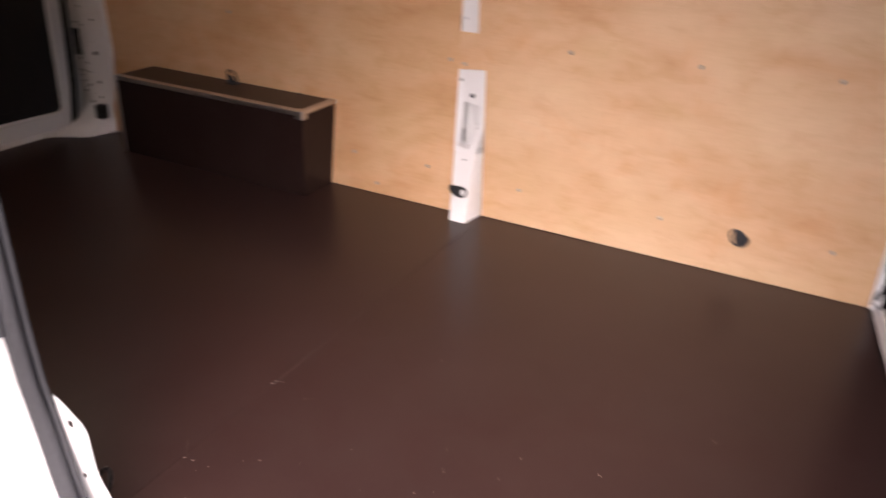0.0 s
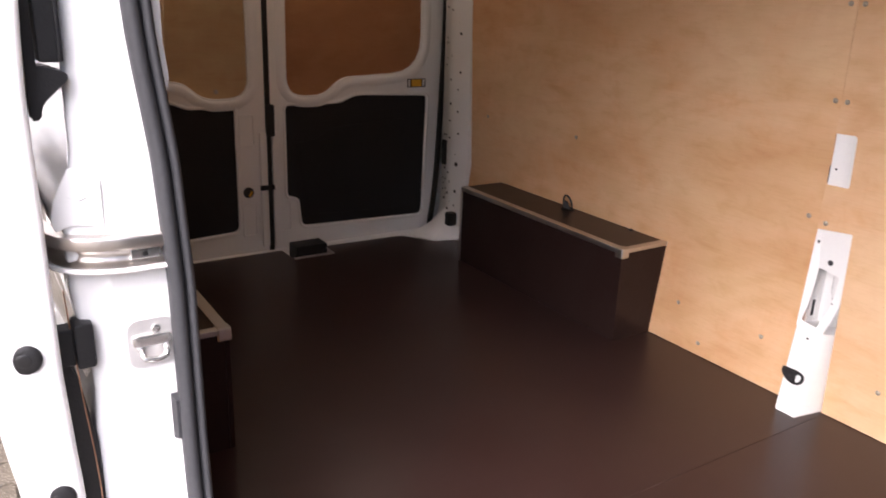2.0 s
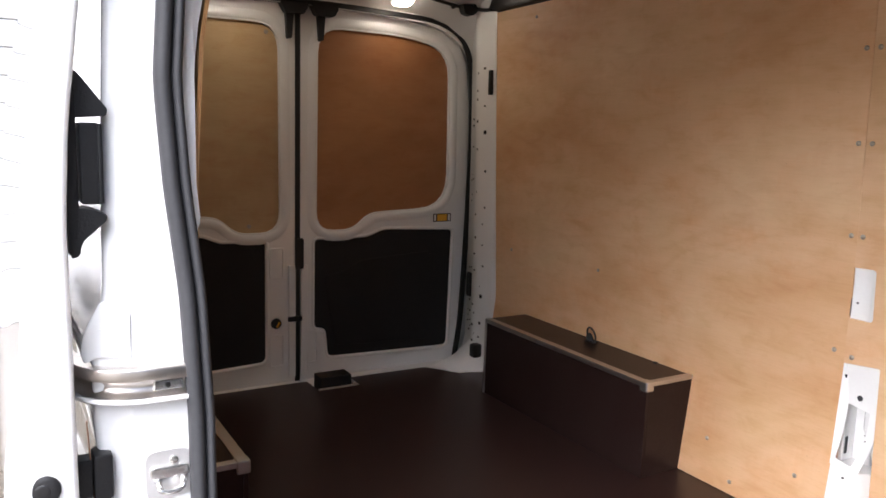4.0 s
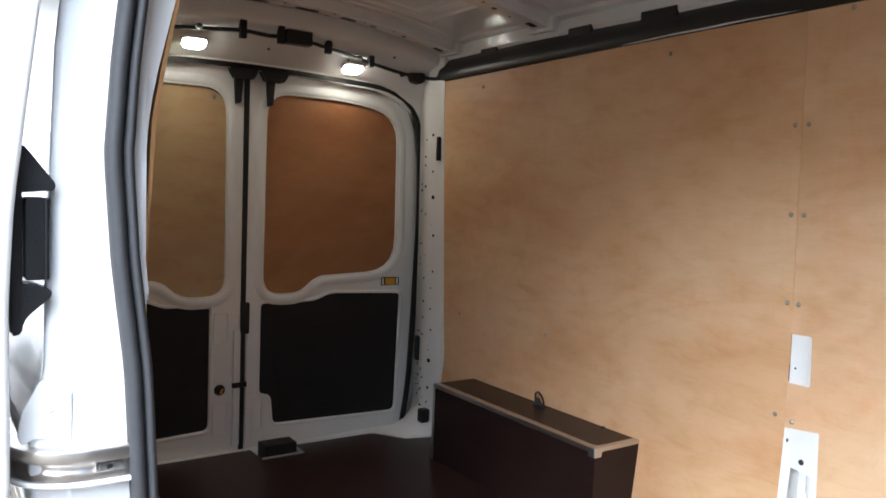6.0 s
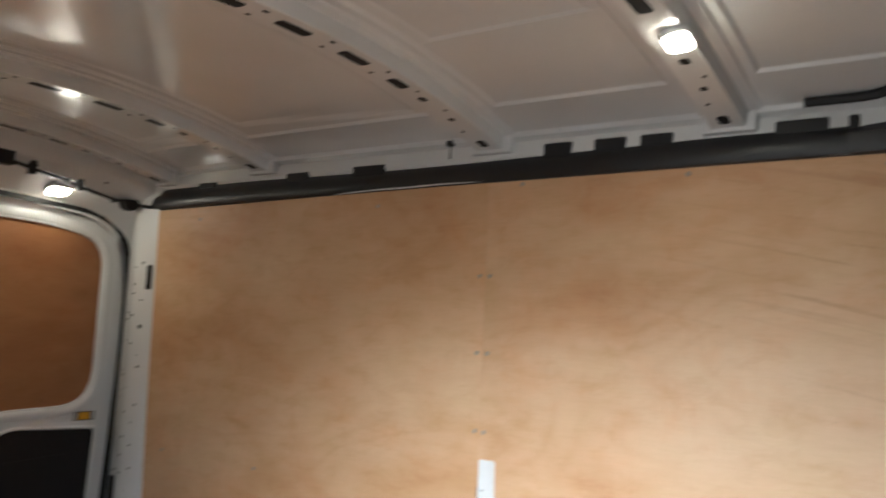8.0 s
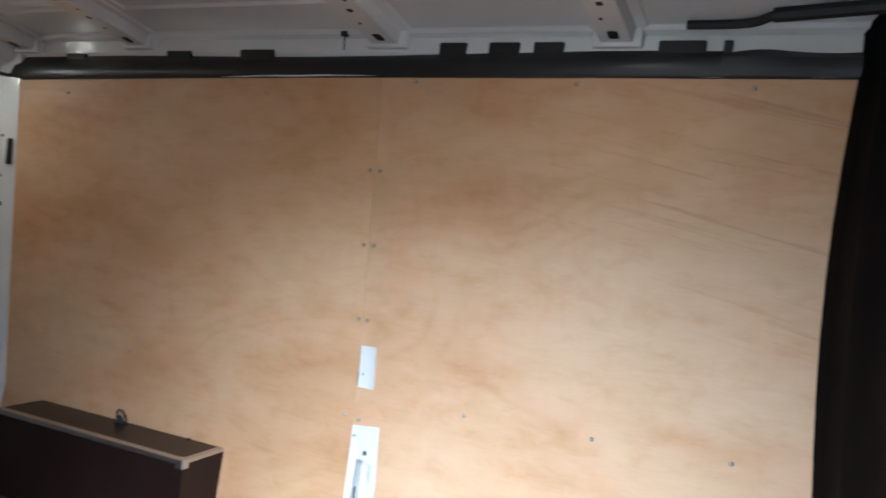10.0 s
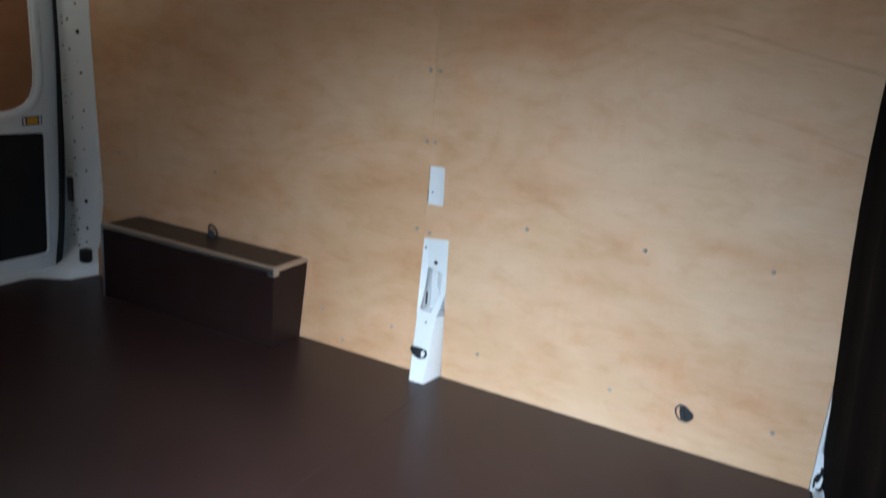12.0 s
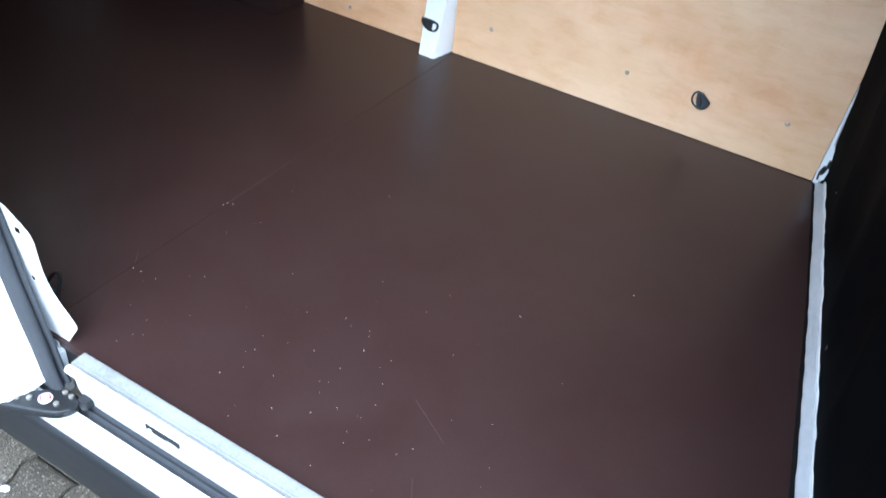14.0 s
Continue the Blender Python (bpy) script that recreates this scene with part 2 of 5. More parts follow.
def bevelled(bm, width, angle=30, segments=2):
    if width:
        edges = [e for e in bm.edges if len(e.link_faces) == 2 and e.calc_face_angle(0) > radians(angle)]
        bmesh.ops.bevel(bm, geom=edges, offset=width, segments=segments, affect="EDGES", profile=0.5, clamp_overlap=True)
    return bm


def box(x0, x1, y0, y1, z0, z1, width=0.002, segments=2, bm=None):
    b = bmesh.new()
    bmesh.ops.create_cube(b, size=1.0, matrix=Matrix.Translation(((x0 + x1) / 2, (y0 + y1) / 2, (z0 + z1) / 2)) @ Matrix.Diagonal((x1 - x0, y1 - y0, z1 - z0, 1)))
    return joined(bm, bevelled(b, width, 30, segments))


def joined(bm, b):
    if bm is None:
        return b
    me = bpy.data.meshes.new("tmp")
    b.to_mesh(me)
    b.free()
    bm.from_mesh(me)
    bpy.data.meshes.remove(me)
    return bm


def moved(bm, m):
    bmesh.ops.transform(bm, matrix=m, verts=bm.verts)
    return bm


def on_axis(axis, a, p):
    return {"x": (a, p[0], p[1]), "y": (p[0], a, p[1]), "z": (p[0], p[1], a)}[axis]


def rounded(corners, n=5):
    """A closed outline from (u, v, radius) corners."""
    out, k = [], len(corners)
    for i in range(k):
        a, b, c = (Vector(corners[(i + d) % k][:2]) for d in (-1, 0, 1))
        r = corners[i][2]
        if r <= 0:
            out.append(tuple(b))
            continue
        u, w = (a - b), (c - b)
        lim = min(r, u.length * 0.49, w.length * 0.49)
        p, q = b + u.normalized() * lim, b + w.normalized() * lim
        for j in range(n + 1):
            t = j / n
            out.append(tuple(p * (1 - t) ** 2 + b * 2 * t * (1 - t) + q * t * t))
    return out


def plate(axis, a, b, outer, holes=(), width=0.0, bm=None):
    """A sheet of the given outline with holes, from a to b along the axis."""
    m = bmesh.new()
    edges = []
    for loop in (outer, *holes):
        vs = [m.verts.new(on_axis(axis, a, p)) for p in loop]
        edges += [m.edges.new((vs[i], vs[(i + 1) % len(vs)])) for i in range(len(vs))]
    bmesh.ops.triangle_fill(m, use_beauty=True, use_dissolve=False, edges=edges)
    bmesh.ops.dissolve_limit(m, angle_limit=radians(1), verts=m.verts, edges=m.edges, delimit={"NORMAL"}) if not holes else None
    r = bmesh.ops.extrude_face_region(m, geom=list(m.faces))
    d = Vector(on_axis(axis, b - a, (0, 0)))
    bmesh.ops.translate(m, vec=d, verts=[v for v in r["geom"] if isinstance(v, bmesh.types.BMVert)])
    bmesh.ops.recalc_face_normals(m, faces=m.faces)
    return joined(bm, bevelled(m, width, 60))


def loft(loops, caps=True, bm=None, closed=True):
    m = bmesh.new()
    rings = [[m.verts.new(p) for p in loop] for loop in loops]
    k = len(rings[0])
    for r, s in zip(rings, rings[1:]):
        for i in range(k if closed else k - 1):
            j = (i + 1) % k
            m.faces.new((r[i], r[j], s[j], s[i]))
    if caps and closed:
        m.faces.new(rings[0][::-1])
        m.faces.new(rings[-1])
    return joined(bm, m)


def spline(points, steps=6):
    """A smooth way through the points."""
    ps = [Vector(p) for p in points]
    ps = [2 * ps[0] - ps[1]] + ps + [2 * ps[-1] - ps[-2]]
    out = []
    for i in range(1, len(ps) - 2):
        a, b, c, d = ps[i - 1:i + 3]
        for j in range(steps):
            t = j / steps
            out.append(0.5 * (2 * b + (c - a) * t + (2 * a - 5 * b + 4 * c - d) * t * t + (3 * b - a - 3 * c + d) * t ** 3))
    return out + [ps[-2]]


def sweep(path, profile, up=(0, 0, 1), bm=None):
    """The profile (side, up) carried along the path."""
    loops = []
    for i, p in enumerate(path):
        d = (path[min(i + 1, len(path) - 1)] - path[max(i - 1, 0)]).normalized()
        s = d.cross(Vector(up)).normalized()
        u = s.cross(d)
        loops.append([p + s * a + u * b for a, b in profile])
    return loft(loops, True, bm)


def ring_profile(r, n=8):
    return [(r * math.cos(2 * math.pi * i / n), r * math.sin(2 * math.pi * i / n)) for i in range(n)]


def tube(points, r, steps=5, n=8, up=(0, 0, 1), bm=None):
    return sweep(spline(points, steps) if steps else [Vector(p) for p in points], ring_profile(r, n), up, bm)


def disc(centre, normal, r, h, n=16, dome=0.0, bm=None):
    """A round boss of radius r that stands h off a surface, with a domed top."""
    z = Vector(normal).normalized()
    x = z.orthogonal().normalized()
    y = z.cross(x)
    c = Vector(centre)
    rows = [(r, 0), (r, h * 0.6), (r * 0.9, h)] + ([(r * 0.5, h + dome * 0.8)] if dome else [])
    loops = [[c + x * (q * math.cos(2 * math.pi * i / n)) + y * (q * math.sin(2 * math.pi * i / n)) + z * e for i in range(n)] for q, e in rows]
    return loft(loops, True, bm)


def smooth(u):
    u = min(1.0, max(0.0, u))
    return u * u * (3 - 2 * u)


# ---- plan: x runs to the front of the van, y across it away from the sliding door, z up from the load floor ----
WALL, NEAR, LEAN = 0.87, -0.87, 0.03
DOOR = -2.06
GROUND = -0.56


def lining_y(z, rear=False):
    """Where the lining stands at a height: it leans in above the waist, and the rear board's foot is set in."""
    y = WALL - LEAN * max(0.0, z - 0.9) / 0.8
    return y + float(np.interp(z, (0.0, 0.35, 0.9), (-0.020, 0.022, 0.0))) * rear


def bow_z(y):
    return 1.885 - 0.092 * (y / 0.84) ** 2


def bulk_x(y):
    """The foot of the bulkhead, which bows forward towards the sliding door."""
    u = (WALL - y) / 1.3
    return 1.42 + 0.177 * u - 0.02 * max(0.0, u) ** 2


# floor: two boards that meet under the second pillar
floor = thing("floor", (0, 0, 0), "dark red-brown film-faced plywood load floor, scuffed and gritty", "floor", kind="structure")
SEAM = 0.126
rear_cut = [(-1.967, -0.88, 0), (-1.967, 0.03, 0), (-1.835, 0.035, 0.01), (-1.822, 0.21, 0.01), (-1.94, 0.225, 0.01), (-1.93, 0.62, 0.02), (-1.80, 0.70, 0.02), (-1.74, 0.83, 0.0), (-1.74, 0.885, 0), (SEAM - 0.0005, 0.885, 0), (SEAM - 0.0005, -0.888, 0), (0.02, -0.888, 0), (0.02, -0.88, 0)]
part("floor_board", plate("z", -0.02, 0.0, rounded(rear_cut), width=0.0003), FILM, floor)
front = [(SEAM + 0.0005, -0.888), (SEAM + 0.0005, 0.885)] + [(bulk_x(y), y) for y in np.linspace(0.885, -0.888, 12)]
part("floor_board", plate("z", -0.02, 0.0, front, width=0.0006), FILM, floor)
part("subfloor", box(-2.10, 1.8, -0.885, 1.0, -0.10, -0.024, 0), DARK, floor)

# far side of the body behind the lining
side = thing("wall_north", (0, 1.0, 0), "white painted steel body side behind the plywood lining", "wall", kind="structure")
part("side_skin", box(-2.12, 1.9, 0.985, 1.03, -0.12, 1.98, 0), WHITE_IN, side)
cant = [(0.845, 1.775), (0.855, 1.815), (0.875, 1.842), (0.95, 1.855), (0.99, 1.855), (0.99, 1.66), (0.95, 1.66), (0.90, 1.70)]
part("cant_rail", plate("x", -2.05, 1.9, cant, width=0.004), WHITE_IN, side)

# plywood lining of the far side: two boards that meet at x = 0, cut round the second pillar
def lining(name, x0, x1, top0, top1, holes, material, label):
    ob = thing(name, ((x0 + x1) / 2, WALL, 0.0), label, "wall panel", "plywood lining")
    b = plate("y", 0.0, 0.009, [(x0, 0.002), (x1, 0.002), (x1, top1), (x0, top0)] if not holes else holes, width=0.0012)
    for cut in (0.12, 0.24, 0.36, 0.6, 0.9, 1.2, 1.45):
        bmesh.ops.bisect_plane(b, geom=list(b.verts) + list(b.edges) + list(b.faces), plane_co=(0, 0, cut), plane_no=(0, 0, 1))
    for v in b.verts:
        v.co.y += lining_y(v.co.z, x0 < -1)
    part("board", b, material, ob)
    return ob


left_edge = [(-1.80, 0.002), (0.016, 0.002), (0.014, 0.02), (0.002, 0.26), (-0.0022, 0.53), (-0.0005, 0.538), (-0.0005, 1.694), (-1.766, 1.660)]
right_edge = rounded([(0.118, 0.002, 0), (1.417, 0.002, 0), (1.417, 1.704, 0), (0.0, 1.694, 0), (0.0, 0.80, 0), (0.063, 0.802, 0.012), (0.068, 0.658, 0.012), (0.0, 0.658, 0), (0.0, 0.530, 0), (0.103, 0.540, 0.006), (0.110, 0.3, 0)])
ply_rear = lining("plywood_panel", -1.775, 0, 0, 0, left_edge, PLY, "pale tan plywood lining board above the dark wheel arch box")
ply_front = lining("plywood_panel", 0, 1.417, 0, 0, right_edge, PLY_B, "pale plywood lining board with darker flame grain, beside the bulkhead")

SCREW = None


def screw(x, z, parent, y=None):
    """A domed washer-head screw; all share one mesh."""
    global SCREW
    if SCREW is None:
        b = disc((0, 0, 0), (0, -1, 0), 0.0070, 0.0024, 14, 0.0024)
        disc((0, -0.0042, 0), (0, -1, 0), 0.003, 0.0012, 8, 0, b)
        ob = SCREW = part("screw", b, STEEL)
    else:
        ob = new("screw", SCREW.data)
    ob.parent = parent
    ob.location = Vector((x, lining_y(z, x < 0) if y is None else y, z)) - parent.location


for x, z in ((-0.020, 1.385), (-0.020, 1.136), (-0.018, 0.886), (-0.040, 0.556), (-0.439, 0.147), (-0.327, 0.042), (-0.111, 0.151), (-1.461, 1.612), (-0.465, 1.632), (-1.623, 0.606), (-1.038, 0.612)):
    screw(x, z, ply_rear)
for x, z in ((0.018, 1.385), (0.018, 1.136), (0.016, 0.886), (0.022, 0.551), (0.127, 1.680), (0.655, 1.680), (1.145, 1.678), (0.399, 0.638), (0.807, 0.648), (1.193, 0.660), (0.260, 0.134), (0.762, 0.144), (1.283, 0.153)):
    screw(x, z, ply_front)

# second pillar: its white foot shows through the cut-outs in the lining
pillar = thing("body_pillar", (0.06, 0.9, 0), "white painted steel body pillar showing through plywood cut-outs", "pillar", kind="structure")
def pillar_y(z):
    return 0.775 + 0.09 * min(1.0, max(0.0, (z - 0.0) / 0.28)) + 0.022 * min(1.0, max(0.0, (z - 0.28) / 0.2))


foot = []
for z in (0.0, 0.06, 0.14, 0.20, 0.240):
    y = pillar_y(z)
    q = 0.030 - 0.028 * z / 0.24
    foot.append([(q + 0.004, y, z), (0.092 - 0.03 * z, y, z), (0.096 - 0.03 * z, y + 0.005, z), (0.116, 0.90, z), (0.116, 0.95, z), (q, 0.95, z), (q, y + 0.006, z)])
part("foot", bevelled(loft(foot), 0.003, 40), WHITE, pillar)
face = plate("y", 0.0, 0.003, rounded([(0.003, 0.240, 0), (0.086, 0.240, 0.004), (0.096, 0.285, 0.02), (0.110, 0.345, 0.02), (0.114, 0.60, 0), (-0.006, 0.60, 0)]), [rounded([(0.0125, 0.258, 0.004), (0.062, 0.250, 0.006), (0.085, 0.325, 0.03), (0.085, 0.408, 0.004), (0.022, 0.418, 0.004), (0.021, 0.335, 0.02)], 3)], 0.001)
for v in face.verts:
    v.co.y += pillar_y(v.co.z)
part("face", face, WHITE, pillar)
def strip(x0, x1, z0, z1, out):
    """A folded lip that follows the face; x0 and x1 are given at the foot and at the head."""
    return bevelled(loft([[(x0[0] + (x0[1] - x0[0]) * k, pillar_y(z) - out, z), (x1[0] + (x1[1] - x1[0]) * k, pillar_y(z) - out, z), (x1[0] + (x1[1] - x1[0]) * k, pillar_y(z) + 0.001, z), (x0[0] + (x0[1] - x0[0]) * k, pillar_y(z) + 0.001, z)] for k, z in ((q, z0 + (z1 - z0) * q) for q in np.linspace(0, 1, 8))]), 0.0015, 40)
part("left_lip", strip((0.0035, -0.005), (0.0095, 0.007), 0.262, 0.540, 0.005), WHITE, pillar)
part("right_lip", strip((0.096, 0.094), (0.106, 0.104), 0.448, 0.536, 0.004), WHITE, pillar)
# slot and holes are dark plates in place of their inner shade
part("slot", box(0.0115, 0.0132, 0.899, 0.912, 0.262, 0.312, 0.0005), RUBBER, pillar)
part("slot_lip", box(0.0115, 0.0150, 0.9125, 0.9155, 0.256, 0.320, 0.001), WHITE_IN, pillar)
part("bolt", disc((0.052, pillar_y(0.441), 0.441), (0, -1, 0), 0.0085, 0.003, 12, 0.0015), RUBBER, pillar)
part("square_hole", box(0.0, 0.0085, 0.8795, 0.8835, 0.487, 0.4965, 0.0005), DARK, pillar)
part("hollow", plate("y", 0.945, 0.95, [(-0.02, 0.2), (0.13, 0.2), (0.13, 0.62), (-0.02, 0.62)]), WHITE_IN, pillar)
part("hollow_rib", tube([(0.056, 0.949, 0.235), (0.056, 0.949, 0.34), (0.054, 0.949, 0.445)], 0.021, 2, 20), WHITE_IN, pillar)
part("hollow_side", box(-0.004, 0.012, 0.892, 0.945, 0.24, 0.44, 0.004), WHITE_IN, pillar)
bowl = [[(x, 0.8760 + 0.0050 * math.sin(math.pi * min(1.0, max(0.0, (x - 0.006) / 0.052))) - 0.004 * smooth((x - 0.052) / 0.016) - 0.0015 * smooth((z - 0.76) / 0.04), z) for z in np.linspace(0.646, 0.812, 10)] for x in np.linspace(0.0015, 0.074, 18)]
upper = loft(bowl, False, None, False)
r = bmesh.ops.extrude_face_region(upper, geom=list(upper.faces))
bmesh.ops.translate(upper, vec=(0, 0.0015, 0), verts=[v for v in r["geom"] if isinstance(v, bmesh.types.BMVert)])
part("upper_face", upper, WHITE, pillar)
part("upper_edge", box(-0.001, 0.0012, 0.8745, 0.88, 0.664, 0.712, 0.0004), RUBBER, pillar)
part("upper_hole", disc((0.016, 0.8792, 0.703), (0, -1, 0), 0.0032, 0.0016, 8), RUBBER, pillar)
for x, z, r in ((0.050, 0.215, 0.004), (0.085, 0.33, 0.0022), (0.082, 0.345, 0.0018)):
    part("hole", disc((x, pillar_y(z) + 0.0005, z), (0, -1, 0), r, 0.0012, 10), DARK, pillar)

# wheel arch boxes
def arch_box(y_wall, y_face, x0, x1, top, label, trim_label):
    ob = thing("wheel_arch_box", ((x0 + x1) / 2, y_wall, 0), label, "wheel box", "wheel arch boxes")
    s = 1 if y_wall > y_face else -1
    lo, hi = min(y_wall, y_face), max(y_wall, y_face)
    t = 0.012
    part("top_board", box(x0, x1, lo, hi, top - t, top, 0.001), FILM_SHADED, ob)
    part("front_board", box(x0, x1, *sorted((y_face, y_face + s * t)), 0, top - t - 0.0005, 0.001), FILM_SHADED, ob)
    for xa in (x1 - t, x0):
        part("end_board", box(xa, xa + t, *sorted((y_face + s * (t + 0.0005), y_wall)), 0, top - t - 0.0005, 0.001), FILM_SHADED, ob)
    a, k = 0.026, 0.0025
    yf = sorted((y_face - s * k, y_face + s * a))
    part("edge_trim", box(x0, x1 + k, *yf, top, top + k, 0.0006, 1), ALU, ob, trim_label)
    part("edge_trim", box(x0, x1 + k, *sorted((y_face - s * k, y_face)), top - a * 0.6, top, 0.0006, 1), ALU, ob, trim_label)
    ye = sorted((y_face + s * a, y_wall - s * 0.001))
    part("end_trim", box(x1 - a * 0.8, x1 + k, *ye, top, top + k, 0.0006, 1), ALU, ob, trim_label)
    part("end_trim", box(x1, x1 + k, *ye, top - a * 0.45, top, 0.0006, 1), ALU, ob, trim_label)
    corner = box(x1 - 0.03, x1 + k + 0.003, *sorted((y_face - s * (k + 0.003), y_face + s * 0.03)), top - 0.03, top + k + 0.003, 0.006, 3)
    part("corner_cap", corner, ALU, ob, "cast aluminium corner cap")
    b = box(x0 - 0.002, x0 + 0.012, *sorted((y_face - s * k, y_face)), 0, top, 0.0006, 1)
    part("rear_trim", b, ALU, ob, trim_label)
    return ob


BOX_TOP = 0.331
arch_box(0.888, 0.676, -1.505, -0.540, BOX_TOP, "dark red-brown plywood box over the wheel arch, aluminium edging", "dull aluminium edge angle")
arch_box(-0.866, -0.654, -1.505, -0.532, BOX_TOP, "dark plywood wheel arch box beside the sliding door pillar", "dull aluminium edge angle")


def lashing_ring(at, out, label, r=0.021, tilt=0.0):
    """A recessed cup with a hinged D-ring."""
    o = Vector(out).normalized()
    ob = thing("lashing_ring", at, label, "tie-down ring", "lashing rings")
    z = Vector((0, 0, 1)) if abs(o.z) < 0.7 else Vector((0, 1, 0))
    s = o.cross(z).normalized()
    c = Vector(at)
    rows = []
    for q, e in ((1.45, 0.0), (1.4, 0.005), (1.1, 0.006), (0.95, 0.001), (0.5, -0.001)):
        rows.append([c + s * (r * q * math.cos(i * math.pi / 10)) + z * (r * q * 0.86 * math.sin(i * math.pi / 10)) + o * e for i in range(20)])
    part("cup", loft(rows), BLACK, ob)
    u = (z * math.cos(tilt) + o * math.sin(tilt))
    arc = [c + o * 0.008 + s * (r * math.cos(a)) + u * (r * 1.5 * math.sin(a)) for a in np.linspace(0, math.pi, 9)]
    ringm = sweep(arc, ring_profile(0.0045, 8), tuple(o))
    part("ring", ringm, BLACK_SATIN, ob)
    part("pin", tube([c + o * 0.008 - s * r * 1.2, c + o * 0.008 + s * r * 1.2], 0.004, 0, 8, tuple(o)), BLACK_SATIN, ob)
    return ob


def upright_ring(at, label):
    """A D-ring standing on its foot, half filled by its tongue."""
    ob = thing("lashing_ring", at, label, "tie-down ring", "lashing rings")
    m = Matrix.Translation(at) @ Matrix.Rotation(0.25, 4, "Z")
    part("foot", moved(bevelled(plate("z", 0.0, 0.005, rounded([(-0.024, -0.014, 0.008), (0.024, -0.014, 0.008), (0.024, 0.014, 0.008), (-0.024, 0.014, 0.008)], 4)), 0.002, 60), m), BLACK, ob)
    loop = [(-0.017, 0.004), (-0.0185, 0.026), (-0.018, 0.047), (-0.010, 0.056), (0.004, 0.051), (0.015, 0.037), (0.0205, 0.020), (0.019, 0.004)]
    part("ring", moved(sweep(spline([Vector((x, 0, z)) for x, z in loop], 4), ring_profile(0.0036, 8), (0, 1, 0)), m), BLACK_SATIN, ob)
    tongue = rounded([(-0.017, 0.003, 0.002), (0.013, 0.003, 0.004), (0.008, 0.020, 0.008), (-0.004, 0.035, 0.006), (-0.016, 0.034, 0.004)], 4)
    part("tongue", moved(bevelled(plate("y", -0.004, 0.004, tongue), 0.0025, 60), m), RUBBER, ob)
    return ob


upright_ring((-1.02, 0.850, BOX_TOP), "black lashing ring standing on the wheel arch box")

stud = thing("box_fixing", (-0.700, 0.876, BOX_TOP), "small dark screw cap on the wheel arch box", "screw cap")
part("cap", disc((-0.700, 0.876, BOX_TOP), (0, 0, 1), 0.009, 0.004, 14, 0.002), BLACK, stud)


def flat_ring(at, out, label, flip=1, turn=0.0, k=1.0):
    """A hinged D-ring lying flat: a dark tongue on one side, the ring's opening on the other."""
    ob = thing("lashing_ring", at, label, "tie-down ring", "lashing rings")
    o = Vector(out).normalized()
    s = Vector((0, 0, 1)).cross(o).normalized()
    up = o.cross(s)
    m = Matrix.Translation(at) @ Matrix((s, -o, up)).transposed().to_4x4() @ Matrix.Rotation(turn, 4, "Y")
    m = m @ Matrix.Diagonal((flip * k, k, k, 1))
    outer = rounded([(-0.041, 0.017, 0.006), (0.014, 0.020, 0.02), (0.041, 0.012, 0.02), (0.040, -0.016, 0.02), (0.018, -0.028, 0.02), (-0.014, -0.022, 0.02), (-0.039, -0.004, 0.012)], 5)
    hole = rounded([(0.010, 0.006, 0.006), (0.026, 0.011, 0.01), (0.034, 0.003, 0.008), (0.030, -0.014, 0.01), (0.014, -0.019, 0.006)], 4)
    part("ring", moved(bevelled(plate("y", -0.011, -0.003, outer, [hole]), 0.002, 60), m), BLACK_SATIN, ob)
    tongue = rounded([(-0.034, 0.012, 0.005), (0.006, 0.013, 0.008), (0.008, -0.014, 0.008), (-0.014, -0.016, 0.01)], 4)
    part("tongue", moved(bevelled(plate("y", -0.015, -0.010, tongue), 0.003, 60), m), BLACK, ob)
    part("pin", moved(disc((-0.004, -0.015, -0.003), (0, -1, 0), 0.005, 0.002, 10, 0.001), m), RUBBER, ob)
    part("seat", moved(disc((-0.008, -0.0005, -0.002), (0, -1, 0), 0.016, 0.004, 16, 0.001), m), BLACK, ob)
    return ob


flat_ring((0.050, pillar_y(0.107), 0.107), (0, -1, 0.3), "black lashing ring lying on the white pillar foot", 1, 0.04, 0.88)

def folded_ring(at, label):
    """A thin hinged ring with a wedge-shaped tongue folded down inside it."""
    ob = thing("lashing_ring", at, label, "tie-down ring", "lashing rings")
    m = Matrix.Translation(at) @ Matrix.Rotation(-0.10, 4, "Y")
    loop = [(-0.0125, 0.026), (-0.022, 0.016), (-0.0255, 0.002), (-0.022, -0.012), (-0.012, -0.023), (0.004, -0.029), (0.018, -0.025), (0.027, -0.014), (0.029, -0.003), (0.018, 0.010), (0.004, 0.022)]
    ring = [Vector((x, -0.006, z)) for x, z in loop]
    way = spline(ring + [ring[0]], 4)
    part("ring", moved(sweep(way, ring_profile(0.0030, 8), (0, 1, 0)), m), BLACK_SATIN, ob)
    wedge = rounded([(-0.012, 0.025, 0.004), (0.001, 0.026, 0.004), (0.017, 0.011, 0.006), (0.027, -0.004, 0.006), (0.022, -0.019, 0.008), (0.006, -0.027, 0.008), (-0.008, -0.021, 0.006), (-0.013, 0.003, 0.008)], 4)
    part("tongue", moved(bevelled(plate("y", -0.011, -0.001, wedge), 0.003, 60), m), RUBBER, ob)
    part("ridge", moved(tube([(-0.006, -0.011, 0.018), (0.004, -0.0125, 0.0), (0.004, -0.011, -0.018)], 0.0035, 4, 8, (0, 1, 0)), m), BLACK_SATIN, ob)
    return ob


folded_ring((1.013, WALL, 0.138), "black lashing ring folded flat against the plywood")

